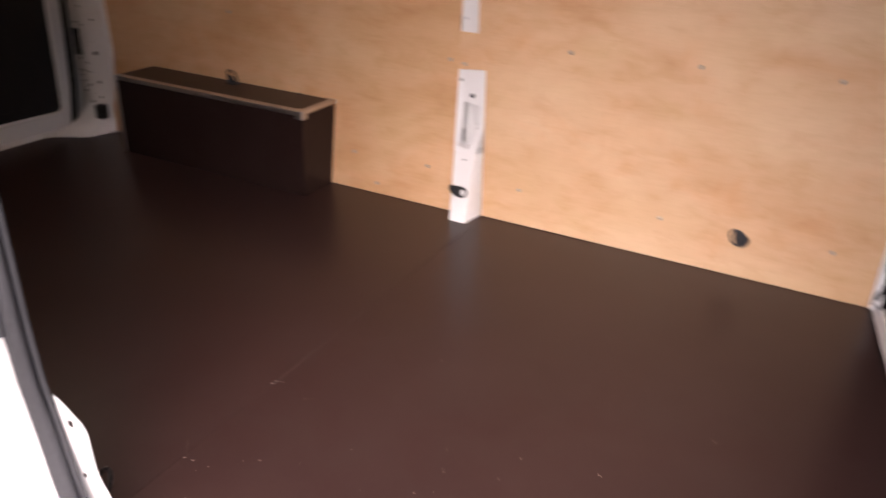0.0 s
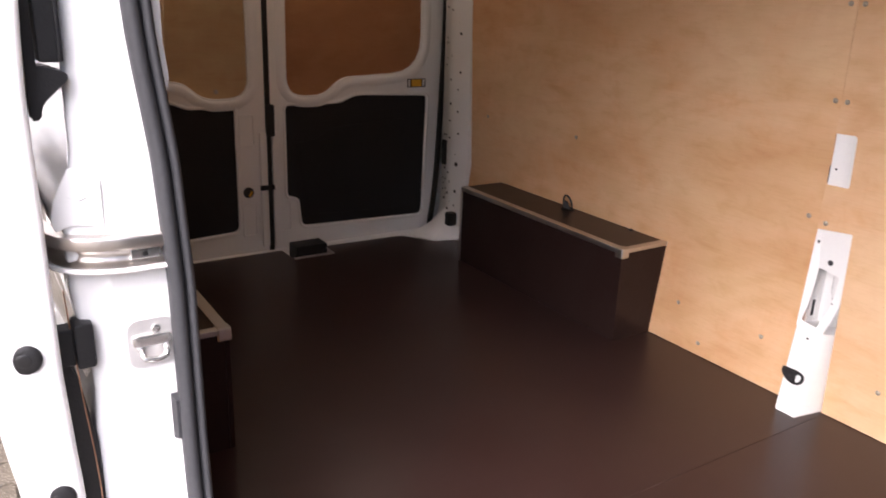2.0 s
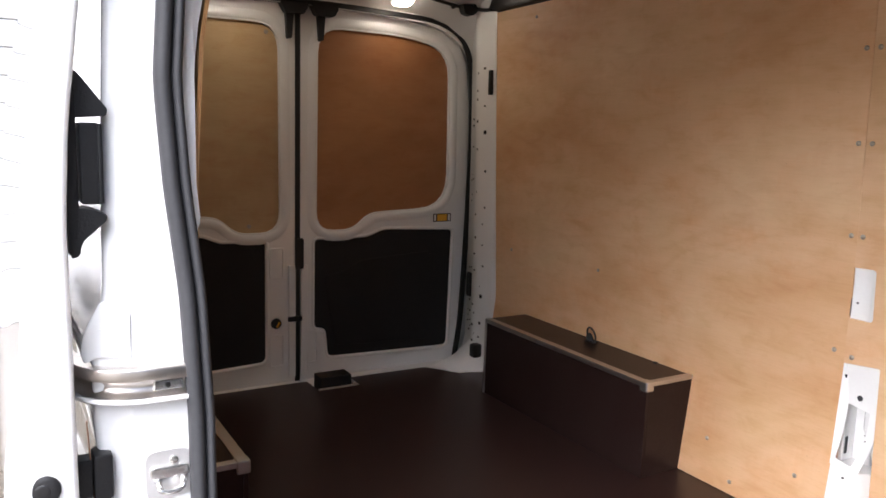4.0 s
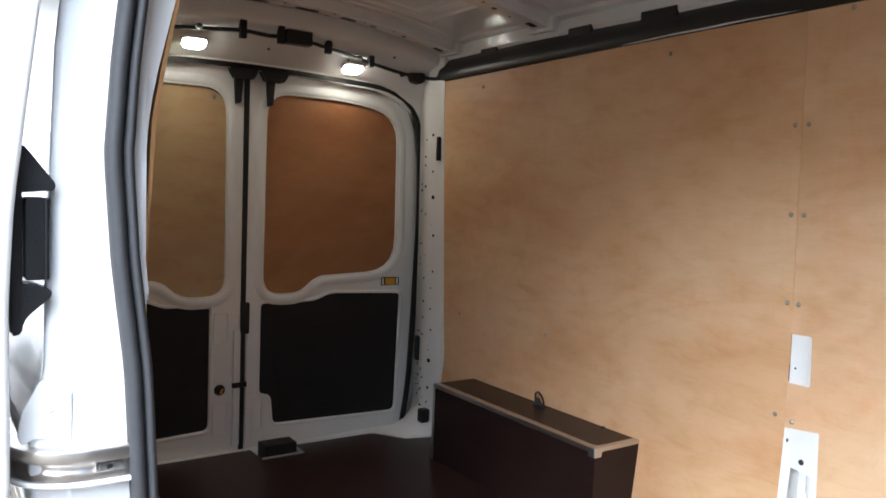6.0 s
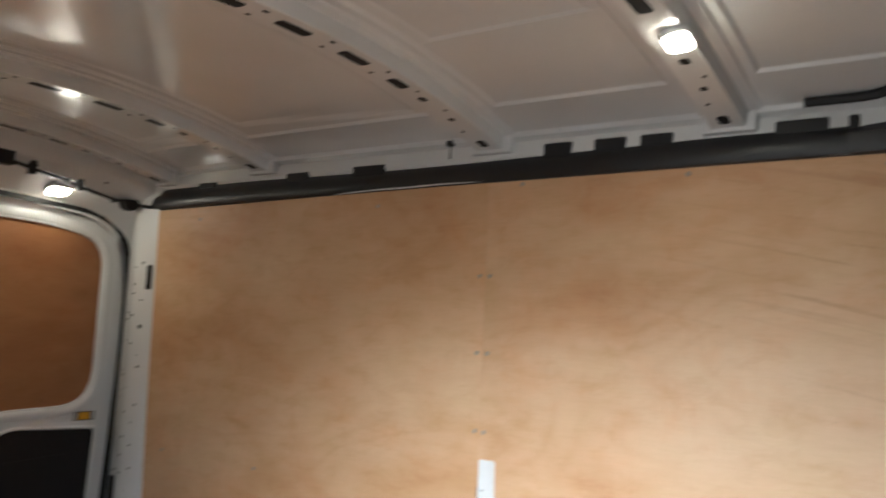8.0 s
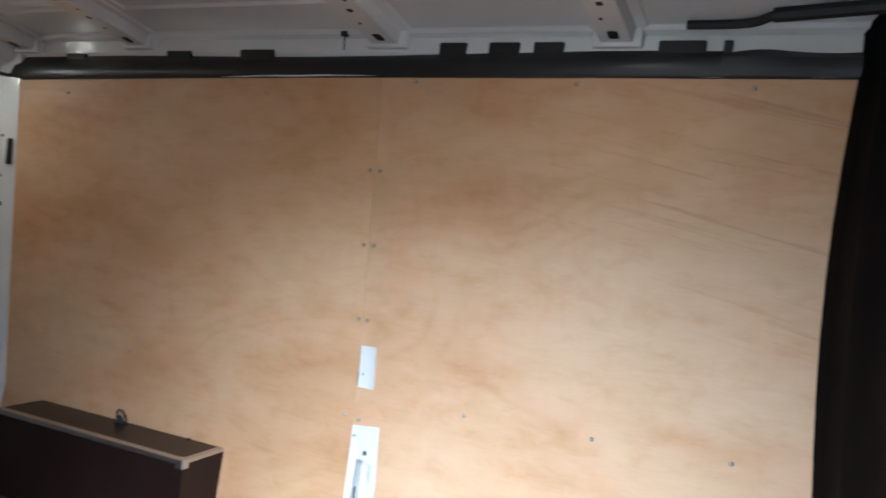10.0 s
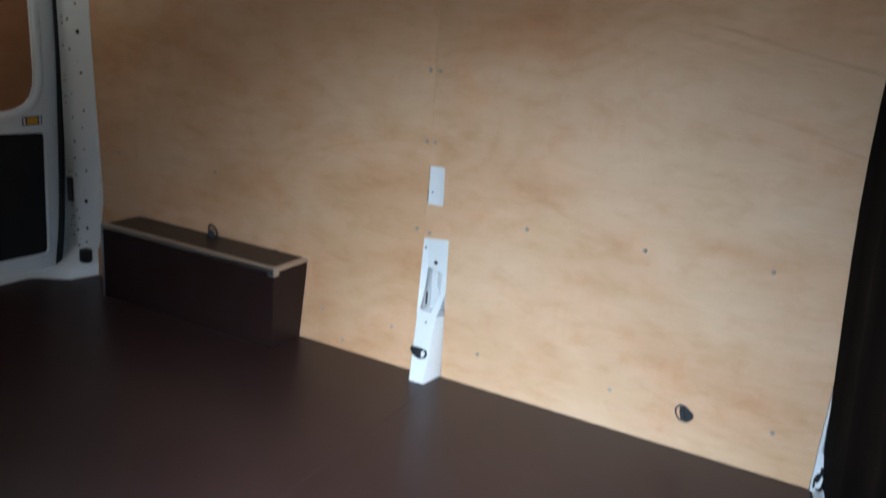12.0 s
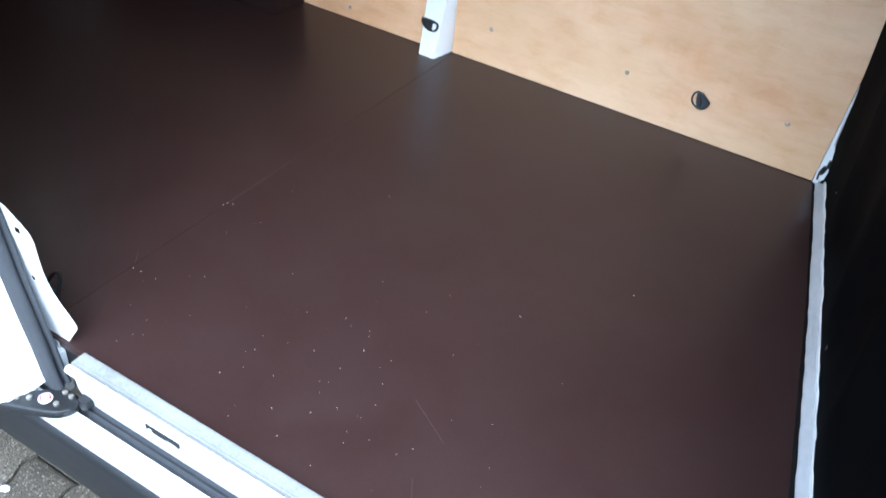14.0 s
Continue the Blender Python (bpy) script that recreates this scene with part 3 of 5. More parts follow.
# pale strip between the lining's head and the duct
way = [Vector((x, lining_y(1.70) - 0.002, (1.699 + 0.0075 * x if x > 0 else 1.699 + 0.0193 * x) + 0.0008 * math.sin(x * 23.0))) for x in np.linspace(-1.25, 1.417, 44)]
tagged(part("trim", sweep(way, [(-0.003, -0.002), (0.003, -0.002), (0.003, 0.003), (-0.003, 0.003)]), PAPER), "thin pale strip along the top of the plywood lining", "trim", kind="structure")


# ---- roof: skin, bows, black duct along the cant ----
BAYS = ((-1.60, -1.19, 0.0), (-0.97, -0.115, 0.0), (0.13, 0.65, 0.24), (0.88, 1.46, 0.24))


def skin_z(x, y):
    """The roof skin: each bay is a pressed panel, the front ones with a second step inside it."""
    z = bow_z(y) + 0.050 - 0.05 * smooth((-1.45 - x) / 0.6)
    for x0, x1, inner in BAYS:
        if x0 - 0.01 < x < x1 + 0.01:
            e = min(x - x0, x1 - x)
            z += 0.008 * smooth(min(e, 0.645 - abs(y)) / 0.010 + 0.5)
            if inner:
                z += 0.006 * smooth(min(e - 0.04, inner - abs(y)) / 0.010 + 0.5)
            else:
                z += 0.005 * smooth(min(e - 0.05, 0.54 + 0.10 * (x - x0) / (x1 - x0) - abs(y)) / 0.012 + 0.5)
    return z - 0.012 * smooth((abs(y) - 0.825) / 0.010 + 0.5)


def round_edges(edges, lo, hi, step):
    """Even stations from lo to hi, with close pairs round each edge."""
    out = set(np.round(np.arange(lo, hi + 1e-6, step), 4))
    for e in edges:
        out |= {round(e + d, 4) for d in (-0.007, -0.0045, -0.002, 0.0, 0.002, 0.0045, 0.007)}
    return sorted(out)


xs = round_edges([e for q in BAYS for e in (q[0], q[1], q[0] + 0.045, q[1] - 0.045)], -2.1, 1.9, 0.1)
ys = round_edges([k * e for k in (-1, 1) for e in (0.24, 0.54, 0.58, 0.62, 0.645, 0.825)], -1.0, 1.0, 0.05)
b = loft([[(x, y, skin_z(x, y)) for y in ys] for x in xs], False, None, False)
r = bmesh.ops.extrude_face_region(b, geom=list(b.faces))
bmesh.ops.translate(b, vec=(0, 0, 0.03), verts=[v for v in r["geom"] if isinstance(v, bmesh.types.BMVert)])
roof = tagged(part("ceiling", b, WHITE_IN, None, sharp=60), "off-white painted steel roof skin with pressed panels", "ceiling", kind="structure")


def roof_bow(x, w, slots, drop=0.0):
    def bow_z(y):
        return 1.885 - drop - 0.092 * (y / 0.84) ** 2

    ob = thing("roof_bow", (x, 0, 1.85), "white painted steel roof bow with dark plates as slots and holes", "roof beam", "roof bows", "structure")
    prof = [(-w - 0.035, 0.052), (-w - 0.03, 0.044), (-w, 0.04), (-w + 0.008, 0.0), (w - 0.008, 0.0), (w, 0.04), (w + 0.03, 0.044), (w + 0.035, 0.052)]
    loops = [[(x + a, y, bow_z(y) + c) for a, c in prof] for y in np.linspace(-0.86, 0.86, 23)]
    part("bow", loft(loops), WHITE_IN, ob)
    # each slot is a thin dark plate on the bow, standing for shade
    for y, ln, wd, off in slots:
        rows = []
        k = rounded([(-wd, -ln, wd * 0.5), (wd, -ln, wd * 0.5), (wd, ln, wd * 0.5), (-wd, ln, wd * 0.5)], 2)
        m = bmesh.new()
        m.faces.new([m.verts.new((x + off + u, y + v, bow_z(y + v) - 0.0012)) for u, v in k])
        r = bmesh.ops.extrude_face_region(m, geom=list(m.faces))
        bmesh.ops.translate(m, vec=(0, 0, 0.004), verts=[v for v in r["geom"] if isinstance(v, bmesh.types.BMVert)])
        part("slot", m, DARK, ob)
    for s in (-1, 1):
        part("gusset", box(x - w - 0.02, x + w + 0.02, *sorted((s * 0.82, s * 0.865)), bow_z(0.83) - 0.01, bow_z(0.83) + 0.05, 0.006), WHITE_IN, ob)
    return ob


SLOTS = [(-0.68, 0.05, 0.018, 0), (-0.49, 0.05, 0.018, 0), (-0.28, 0.05, 0.018, 0), (-0.075, 0.05, 0.018, 0), (0.14, 0.048, 0.018, 0), (0.325, 0.034, 0.018, 0), (0.442, 0.014, 0.012, 0), (0.594, 0.010, 0.009, 0), (0.775, 0.022, 0.015, 0),
         (-0.18, 0.008, 0.005, 0.022), (-0.19, 0.006, 0.005, -0.026), (-0.38, 0.008, 0.005, -0.022), (0.035, 0.008, 0.005, 0.024), (0.045, 0.006, 0.005, -0.022), (0.235, 0.006, 0.005, -0.022), (0.25, 0.006, 0.005, 0.026), (0.39, 0.005, 0.004, 0.02), (0.53, 0.006, 0.005, 0.02), (0.68, 0.006, 0.005, -0.015)]
roof_bow(-1.712, 0.050, [(y, ln, wd * 0.8, off - 0.010) for y, ln, wd, off in SLOTS], 0.014)
roof_bow(-1.085, 0.052, SLOTS)
roof_bow(0.008, 0.056, SLOTS)
roof_bow(0.765, 0.052, [q for q in SLOTS if not 0.2 < q[0] < 0.42])
roof_bow(1.55, 0.06, [])

# black trim duct that runs along the top of the lining
duct = thing("trim_duct", (0, 0.85, 1.75), "long black plastic trim duct along the top of the plywood", "trim", kind="structure")
def duct_run(x0, x1, z0, z1, grow, n=14):
    loops = []
    for x in np.linspace(x0, x1, n):
        u = (x - x0) / (x1 - x0)
        lo, hi = z0[0] + (z0[1] - z0[0]) * u, z1[0] + (z1[1] - z1[0]) * u
        y = 0.846 - 0.006 * math.sin(u * 9)
        loops.append([(x, y + 0.006, lo), (x, y - 0.012 - grow, lo + 0.004), (x, y - 0.02 - grow, lo + 0.02), (x, y - 0.016 - grow, lo + 0.055), (x, y + 0.002, hi - 0.012), (x, y + 0.012, hi), (x, y + 0.04, hi - 0.002), (x, y + 0.04, lo)])
    return loft(loops)
part("duct_run", duct_run(-1.80, 1.06, (1.662, 1.702), (1.758, 1.790), 0.0, 30), BLACK_SATIN, duct)
part("duct_run", duct_run(1.055, 1.60, (1.702, 1.704), (1.788, 1.796), 0.006), BLACK_SATIN, duct)
for x0, x1, z1 in ((0.195, 0.290, 1.806), (0.365, 0.465, 1.806), (0.51, 0.605, 1.806), (0.88, 1.01, 1.808), (1.055, 1.08, 1.808), (-1.49, -1.38, 1.772), (-0.95, -0.83, 1.782), (-0.6, -0.45, 1.786)):
    part("clip_tab", box(x0, x1, 0.840, 0.862, 1.745, z1, 0.005), BLACK, duct)
wire = thing("wiring_loom", (1.3, 0.7, 1.86), "black taped wiring loom under the front of the roof", "cable")
part("loom", tube([(0.96, 0.80, 1.838), (1.12, 0.79, 1.838), (1.22, 0.74, 1.85), (1.5, 0.70, 1.86)], 0.013, 5, 8), BLACK, wire)
part("loom_sleeve", tube([(1.18, 0.75, 1.846), (1.5, 0.70, 1.854)], 0.02, 4, 8), BLACK, wire)
hook = thing("roof_clip", (-0.155, 0.83, 1.83), "small black clip with a hanging tail under the roof", "clip")
part("clip", box(-0.167, -0.143, 0.82, 0.84, 1.824, 1.842, 0.003), BLACK, hook)
part("tail", tube([(-0.155, 0.83, 1.826), (-0.155, 0.832, 1.78)], 0.0025, 0, 6, (1, 0, 0)), BLACK, hook)


def lamp(at, normal, name_label, r=0.045):
    ob = thing("interior_lamp", at, name_label, "lamp", "interior lamps")
    n = Vector(normal).normalized()
    c = Vector(at)
    s = n.cross(Vector((1, 0, 0))).normalized()
    u = n.cross(s)
    k = rounded([(-1.0, -0.60, 0.55), (1.0, -0.60, 0.55), (0.82, 0.64, 0.45), (-0.82, 0.64, 0.45)], 6)
    def lp(q, e):
        return [c + s * (p[0] * r * q) + u * (p[1] * r * q) + n * e for p in k]
    part("housing", loft([lp(1.15, 0.0), lp(1.15, 0.006), lp(1.02, 0.012)]), PAPER, ob)
    part("lens", loft([lp(0.98, 0.0122), lp(0.95, 0.018), lp(0.7, 0.021)]), LAMP, ob, "glowing frosted lens")
    return ob


lamp((0.790, 0.315, bow_z(0.315) - 0.002), (0.1, -0.1, -1), "lit white interior lamp on a roof bow")

# ---- rear end: header, corner pillars, twin doors ----
def head_z(x):
    return 1.668 + (x + 2.04) * 0.484


head = thing("rear_header", (-1.9, 0, 1.7), "white painted steel header over the rear doors", "header", kind="structure")
loops = []
for y in np.linspace(-0.95, 0.95, 19):
    k = max(0.0, abs(y) - 0.62) / 0.33
    d = -0.05 * (y / 0.9) ** 2 - 0.16 * k * k
    loops.append([(-2.025, y, 1.645 + d), (-2.02, y, 1.678 + d), (-1.97, y, 1.702 + d * 0.8), (-1.80, y, 1.785 + d * 0.5), (-1.788, y, 1.797 + d * 0.5), (-1.782, y, 1.825 + d * 0.5), (-1.780, y, 1.95), (-2.12, y, 1.95), (-2.12, y, 1.65 + d)])
part("header", loft(loops), WHITE_IN, head)
# header holes: dark discs in place of the shade inside them
for y, x in ((-0.45, -1.80), (-0.1, -1.80), (0.3, -1.82), (0.62, -1.84), (0.74, -1.88), (0.05, -1.9), (0.42, -1.90)):
    part("hole", disc((x, y, head_z(x) - 0.012), (0.4, 0, -0.9), 0.006, 0.004, 8), DARK, head)

lamp((-1.93, 0.455, 1.700), (0.45, 0, -0.9), "lit white interior lamp over the rear doors", 0.05)
lamp((-1.88, -0.265, 1.712), (0.45, 0, -0.9), "lit white interior lamp over the rear doors", 0.05)

harness = thing("rear_harness", (-1.9, 0.3, 1.75), "black cable clipped along the header over the rear doors", "cable")
run = [(-1.86, -0.5, 1.735), (-1.83, -0.27, 1.752), (-1.80, -0.10, 1.762), (-1.815, 0.02, 1.760), (-1.80, 0.11, 1.766), (-1.835, 0.27, 1.752), (-1.865, 0.44, 1.732), (-1.89, 0.60, 1.708), (-1.895, 0.74, 1.690), (-1.87, 0.80, 1.685), (-1.82, 0.82, 1.676), (-1.78, 0.83, 1.676)]
part("cable", tube(run, 0.008, 5, 8), BLACK, harness)
for y, x, z in ((-0.10, -1.79, 1.766), (0.060, -1.795, 1.766), (0.285, -1.825, 1.758), (0.515, -1.868, 1.734)):
    part("cable_clip", box(x - 0.012, x + 0.014, y - 0.013, y + 0.013, z - 0.035, z + 0.035, 0.003), BLACK, harness)
part("control_box", box(-1.825, -1.775, 0.078, 0.192, 1.736, 1.792, 0.004), BLACK, harness)
for y, x, z in ((0.06, -1.79, 1.765), (0.455, -1.86, 1.748), (-0.265, -1.81, 1.772)):
    part("grommet", disc((x, y, z - 0.012), (0.45, 0, -0.9), 0.014, 0.008, 12, 0.003), BLACK, harness)
part("connector", bevelled(plate("x", -1.905, -1.862, rounded([(0.725, 1.700, 0.008), (0.800, 1.706, 0.012), (0.812, 1.672, 0.016), (0.780, 1.650, 0.016), (0.740, 1.658, 0.012)])), 0.005, 50), BLACK, harness)
part("plug", disc((-1.885, 0.690, 1.690), (0.45, 0, -0.9), 0.012, 0.010, 12, 0.003), BLACK, harness)

def corner_pillar(s, name):
    ob = thing(name, (-1.92, s * 0.9, 0), "white painted steel rear corner pillar, dark discs as small holes", "pillar", kind="structure")
    loops = []
    for z in (0.0, 0.02, 0.06, 0.12, 0.2, 0.6, 1.0, 1.4, 1.6, 1.75, 1.9):
        flare = max(0.0, 1 - z / 0.12) ** 1.5 * 0.075
        lean = -0.03 * max(0.0, z - 0.9) / 0.8
        e = flare
        loops.append([(-1.745, s * (0.905 + lean), z), (-1.755, s * (0.868 + lean - e * 0.35), z), (-1.84 + e * 0.8, s * (0.845 + lean - e * 1.7), z), (-1.895 - e * 0.5, s * (0.852 + lean - e * 2.6), z), (-1.925 - e * 0.4, s * (0.868 + lean - e * 1.6), z), (-2.005, s * (0.888 + lean * 0.5 - e * 0.6), z), (-2.02, s * (0.905 + lean * 0.5), z), (-2.02, s * 1.03, z), (-1.74, s * 1.03, z)])
    part("pillar_skin", bevelled(loft(loops), 0.004, 35), WHITE, ob)
    return ob


far_corner = corner_pillar(1, "corner_pillar")
corner_pillar(-1, "corner_pillar")
rng = random.Random(4)
# pillar holes are dark discs, shade painted rather than cut through
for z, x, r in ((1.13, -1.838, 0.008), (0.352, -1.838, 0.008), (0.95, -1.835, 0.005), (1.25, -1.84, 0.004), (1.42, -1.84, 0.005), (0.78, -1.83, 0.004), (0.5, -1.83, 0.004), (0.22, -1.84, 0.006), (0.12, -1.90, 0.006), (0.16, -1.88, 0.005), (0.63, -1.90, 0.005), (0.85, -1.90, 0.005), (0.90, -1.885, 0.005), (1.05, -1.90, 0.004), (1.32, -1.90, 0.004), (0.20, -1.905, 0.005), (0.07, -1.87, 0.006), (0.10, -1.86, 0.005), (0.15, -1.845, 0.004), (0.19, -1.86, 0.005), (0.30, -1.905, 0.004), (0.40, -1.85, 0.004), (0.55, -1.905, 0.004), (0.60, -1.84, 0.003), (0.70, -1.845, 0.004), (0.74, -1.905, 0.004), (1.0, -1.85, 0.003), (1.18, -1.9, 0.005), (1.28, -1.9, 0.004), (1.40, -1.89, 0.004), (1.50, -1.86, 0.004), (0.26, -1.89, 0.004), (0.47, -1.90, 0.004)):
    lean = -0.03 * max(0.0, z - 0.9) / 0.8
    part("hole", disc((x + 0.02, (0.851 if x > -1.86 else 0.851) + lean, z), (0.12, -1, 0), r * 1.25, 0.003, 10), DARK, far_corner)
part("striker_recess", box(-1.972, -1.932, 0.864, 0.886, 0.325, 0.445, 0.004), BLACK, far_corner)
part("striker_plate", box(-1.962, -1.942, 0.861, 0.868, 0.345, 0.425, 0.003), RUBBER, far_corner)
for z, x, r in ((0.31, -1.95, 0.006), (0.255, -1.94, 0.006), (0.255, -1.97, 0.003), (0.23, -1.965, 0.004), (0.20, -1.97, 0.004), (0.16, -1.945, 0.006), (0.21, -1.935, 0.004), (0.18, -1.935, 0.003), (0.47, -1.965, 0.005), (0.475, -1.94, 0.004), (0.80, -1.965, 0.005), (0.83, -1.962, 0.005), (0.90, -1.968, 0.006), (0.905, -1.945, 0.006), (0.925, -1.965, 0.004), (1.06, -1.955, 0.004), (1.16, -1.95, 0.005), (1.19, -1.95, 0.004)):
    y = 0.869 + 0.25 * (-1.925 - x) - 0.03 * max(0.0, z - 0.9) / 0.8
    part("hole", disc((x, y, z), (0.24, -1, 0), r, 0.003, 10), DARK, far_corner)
part("upper_slot", box(-1.79, -1.772, 0.83, 0.856, 1.30, 1.41, 0.003), BLACK, far_corner)
part("lower_bracket", box(-1.825, -1.78, 0.80, 0.845, 0.06, 0.125, 0.008), BLACK, far_corner)

def seal_strip(path, profile, name, label):
    ob = part(name, sweep(spline(path, 5), profile, (1, 0, 0)), BLACK, None)
    return tagged(ob, label, "seal", kind="structure")


E3 = [(-0.010, -0.010), (0.010, -0.010), (0.014, 0.0), (0.010, 0.010), (-0.010, 0.010), (-0.014, 0.0)]
path = [(-2.03, y, z) for s, y, z in ((1, 0.84, -0.02), (1, 0.873, 0.25), (1, 0.895, 0.8), (1, 0.90, 1.15), (1, 0.888, 1.40), (1, 0.845, 1.54), (1, 0.70, 1.628), (1, 0.4, 1.650), (1, 0.0, 1.660), (1, -0.4, 1.650), (1, -0.70, 1.628), (1, -0.845, 1.54), (1, -0.888, 1.40), (1, -0.90, 1.15), (1, -0.895, 0.8), (1, -0.84, -0.02))]
seal_strip(path, E3, "rear_seal", "black rubber seal round the rear doorway")

GAP = 0.020


def grown(loop, d):
    """The outline moved outwards by d, point by point."""
    k, out = len(loop), []
    area = sum(loop[i][0] * loop[(i + 1) % k][1] - loop[(i + 1) % k][0] * loop[i][1] for i in range(k))
    turn = 1 if area > 0 else -1
    for i in range(k):
        a, b = Vector(loop[i - 1]), Vector(loop[(i + 1) % k])
        t = (b - a).normalized()
        out.append((loop[i][0] + turn * t.y * d, loop[i][1] - turn * t.x * d))
    return out


def dense(loop, step=0.02):
    """More points along the long sides."""
    out = []
    for i, a in enumerate(loop):
        a, b = Vector(a), Vector(loop[(i + 1) % len(loop)])
        n = max(1, int((b - a).length / step))
        out += [tuple(a.lerp(b, j / n)) for j in range(n)]
    return out


def bead(loop, steps):
    """A rolled rim round an opening: (outwards, proud) steps from its inner edge."""
    loop = dense(loop)
    return loft([[(DOOR + e, *p) for p in grown(loop, d)] for d, e in steps], False)


def rear_door(s, ply, label):
    """One leaf; s = 1 is the far leaf, -1 the near one, mirrored at the gap."""
    ob = thing("rear_door", (DOOR, GAP + s * 0.45, 0), label, "van door", "rear doors")
    Y = lambda v: GAP + s * (v - GAP)
    def O(c):
        c = [(Y(u), w, r) for u, w, r in c]
        return rounded(c if s > 0 else c[::-1])
    in0 = 0.102 if s > 0 else 0.166
    outline = O([(GAP + 0.012, -0.06, 0.01), (0.875, -0.06, 0.02), (0.905, 0.7, 0), (0.90, 1.25, 0), (0.86, 1.58, 0.16), (0.45, 1.645, 0.3), (GAP + 0.012, 1.655, 0.03)])
    w0 = 0.110 if s > 0 else 0.100
    window = O([(w0, 0.668, 0.09), (0.29, 0.668, 0.05), (0.372, 0.744, 0.05), (0.793, 0.762, 0.16), (0.782, 1.51, 0.17), (0.53, 1.560, 0.2), (w0 + 0.005, 1.562, 0.11)])
    if s > 0:
        card = O([(in0, 0.628, 0.02), (0.36, 0.628, 0.02), (0.445, 0.662, 0.03), (0.825, 0.646, 0.02), (0.812, 0.055, 0.03), (0.17, 0.072, 0.03), (0.157, 0.206, 0.02), (in0, 0.220, 0.02)])
    else:
        card = O([(in0, 0.63, 0.02), (0.36, 0.628, 0.02), (0.445, 0.662, 0.03), (0.825, 0.646, 0.02), (0.812, 0.055, 0.03), (in0, 0.082, 0.03)])
    part("inner_skin", plate("x", DOOR - 0.02, DOOR, outline, [window, card], 0.006), WHITE, ob)
    part("window_rim", bead(window, ((-0.001, -0.0135), (0.003, -0.004), (0.008, 0.002), (0.016, 0.0055), (0.026, 0.0065), (0.036, 0.0045), (0.044, 0.0015), (0.050, -0.001))), WHITE, ob)
    part("card_rim", bead(card, ((-0.001, -0.0095), (0.001, -0.001), (0.004, 0.003), (0.009, 0.004), (0.013, 0.002), (0.016, -0.001))), WHITE, ob)
    back = plate("x", DOOR - 0.05, DOOR - 0.03, outline)
    part("outer_skin", back, WHITE_IN, ob)
    part("window_board", plate("x", DOOR - 0.026, DOOR - 0.014, window), ply, ob, "plywood blanking board in the window")
    lower = part("door_card", plate("x", DOOR - 0.026, DOOR - 0.010, card), CARD, ob, "black hardboard lower door card")
    if s > 0:
        emb = O([(0.15, 0.46, 0), (0.24, 0.47, 0), (0.33, 0.52, 0.04), (0.70, 0.545, 0.04), (0.735, 0.50, 0.03), (0.72, 0.10, 0.03), (0.21, 0.12, 0.03)])
        part("card_pressing", plate("x", DOOR - 0.0098, DOOR - 0.006, emb, width=0.003), CARD, lower)
    for u, w in ((0.155, 1.525), (0.74, 1.46), (0.235, 0.698), (0.57, 0.785)):
        part("fixing", disc((DOOR - 0.014, Y(u), w), (1, 0, 0), 0.010, 0.003, 10), PLY_RED if s > 0 else STEEL, ob)
    # edge flange by the gap, with its pressings
    a, bq = sorted((Y(GAP + 0.012), Y(GAP + 0.045)))
    part("edge_flange", box(DOOR, DOOR + 0.016, a, bq, 0.0, 0.52, 0.006), WHITE, ob)
    ys = (0.063, 0.117) if s > 0 else (-0.111, -0.043)
    for z0, z1 in ((0.055, 0.206), (0.46, 0.60)):
        rim = [(ys[0], z0, 0.012), (ys[1], z0, 0.012), (ys[1], z1, 0.012), (ys[0], z1, 0.012)]
        dip = [(ys[0] + 0.007, z0 + 0.007, 0.010), (ys[1] - 0.007, z0 + 0.007, 0.010), (ys[1] - 0.007, z1 - 0.007, 0.010), (ys[0] + 0.007, z1 - 0.007, 0.010)]
        if z0 < 0.3 or s < 0:
            part("pressing", plate("x", DOOR - 0.002, DOOR + 0.0055, rounded(rim, 4), [rounded(dip, 4)], 0.0025), WHITE, ob)
    # check arm plate at the top
    a, bq = (0.062, 0.195) if s > 0 else (-0.075, 0.056)
    arm = part("lock_plate", bevelled(plate("x", DOOR - 0.002, DOOR + 0.04, rounded([(a + 0.03, 1.606, 0.01), (bq - 0.02, 1.606, 0.01), (bq, 1.640, 0.01), (bq - 0.004, 1.660, 0.006), (a, 1.660, 0.006)])), 0.005, 50), BLACK, ob)
    a, bq = (0.103, 0.140) if s > 0 else (-0.040, -0.003)
    part("lock_leg", bevelled(plate("x", DOOR, DOOR + 0.022, rounded([(a + 0.006, 1.500, 0.008), (bq - 0.008, 1.505, 0.008), (bq, 1.608, 0.004), (a, 1.608, 0.004)])), 0.004, 50), BLACK, arm)
    return ob


far_door = rear_door(1, PLY_RED, "closed white rear door leaf, red-brown plywood window board")
near_door = rear_door(-1, PLY_OLIVE, "closed white rear door leaf, olive plywood window board")
part("centre_seal", box(DOOR - 0.01, DOOR + 0.006, GAP - 0.012, GAP + 0.011, -0.03, 1.64, 0.003), BLACK, far_door)
label = part("warning_label", box(DOOR, DOOR + 0.0015, 0.715, 0.815, 0.688, 0.728, 0), BLACK, far_door, "black-edged label")
part("label_field", box(DOOR + 0.0015, DOOR + 0.0024, 0.738, 0.792, 0.692, 0.724, 0), YELLOW, label)
part("label_border", box(DOOR + 0.0015, DOOR + 0.0022, 0.720, 0.730, 0.692, 0.724, 0), PAPER, label)
part("label_border", box(DOOR + 0.0015, DOOR + 0.0022, 0.799, 0.809, 0.692, 0.724, 0), PAPER, label)
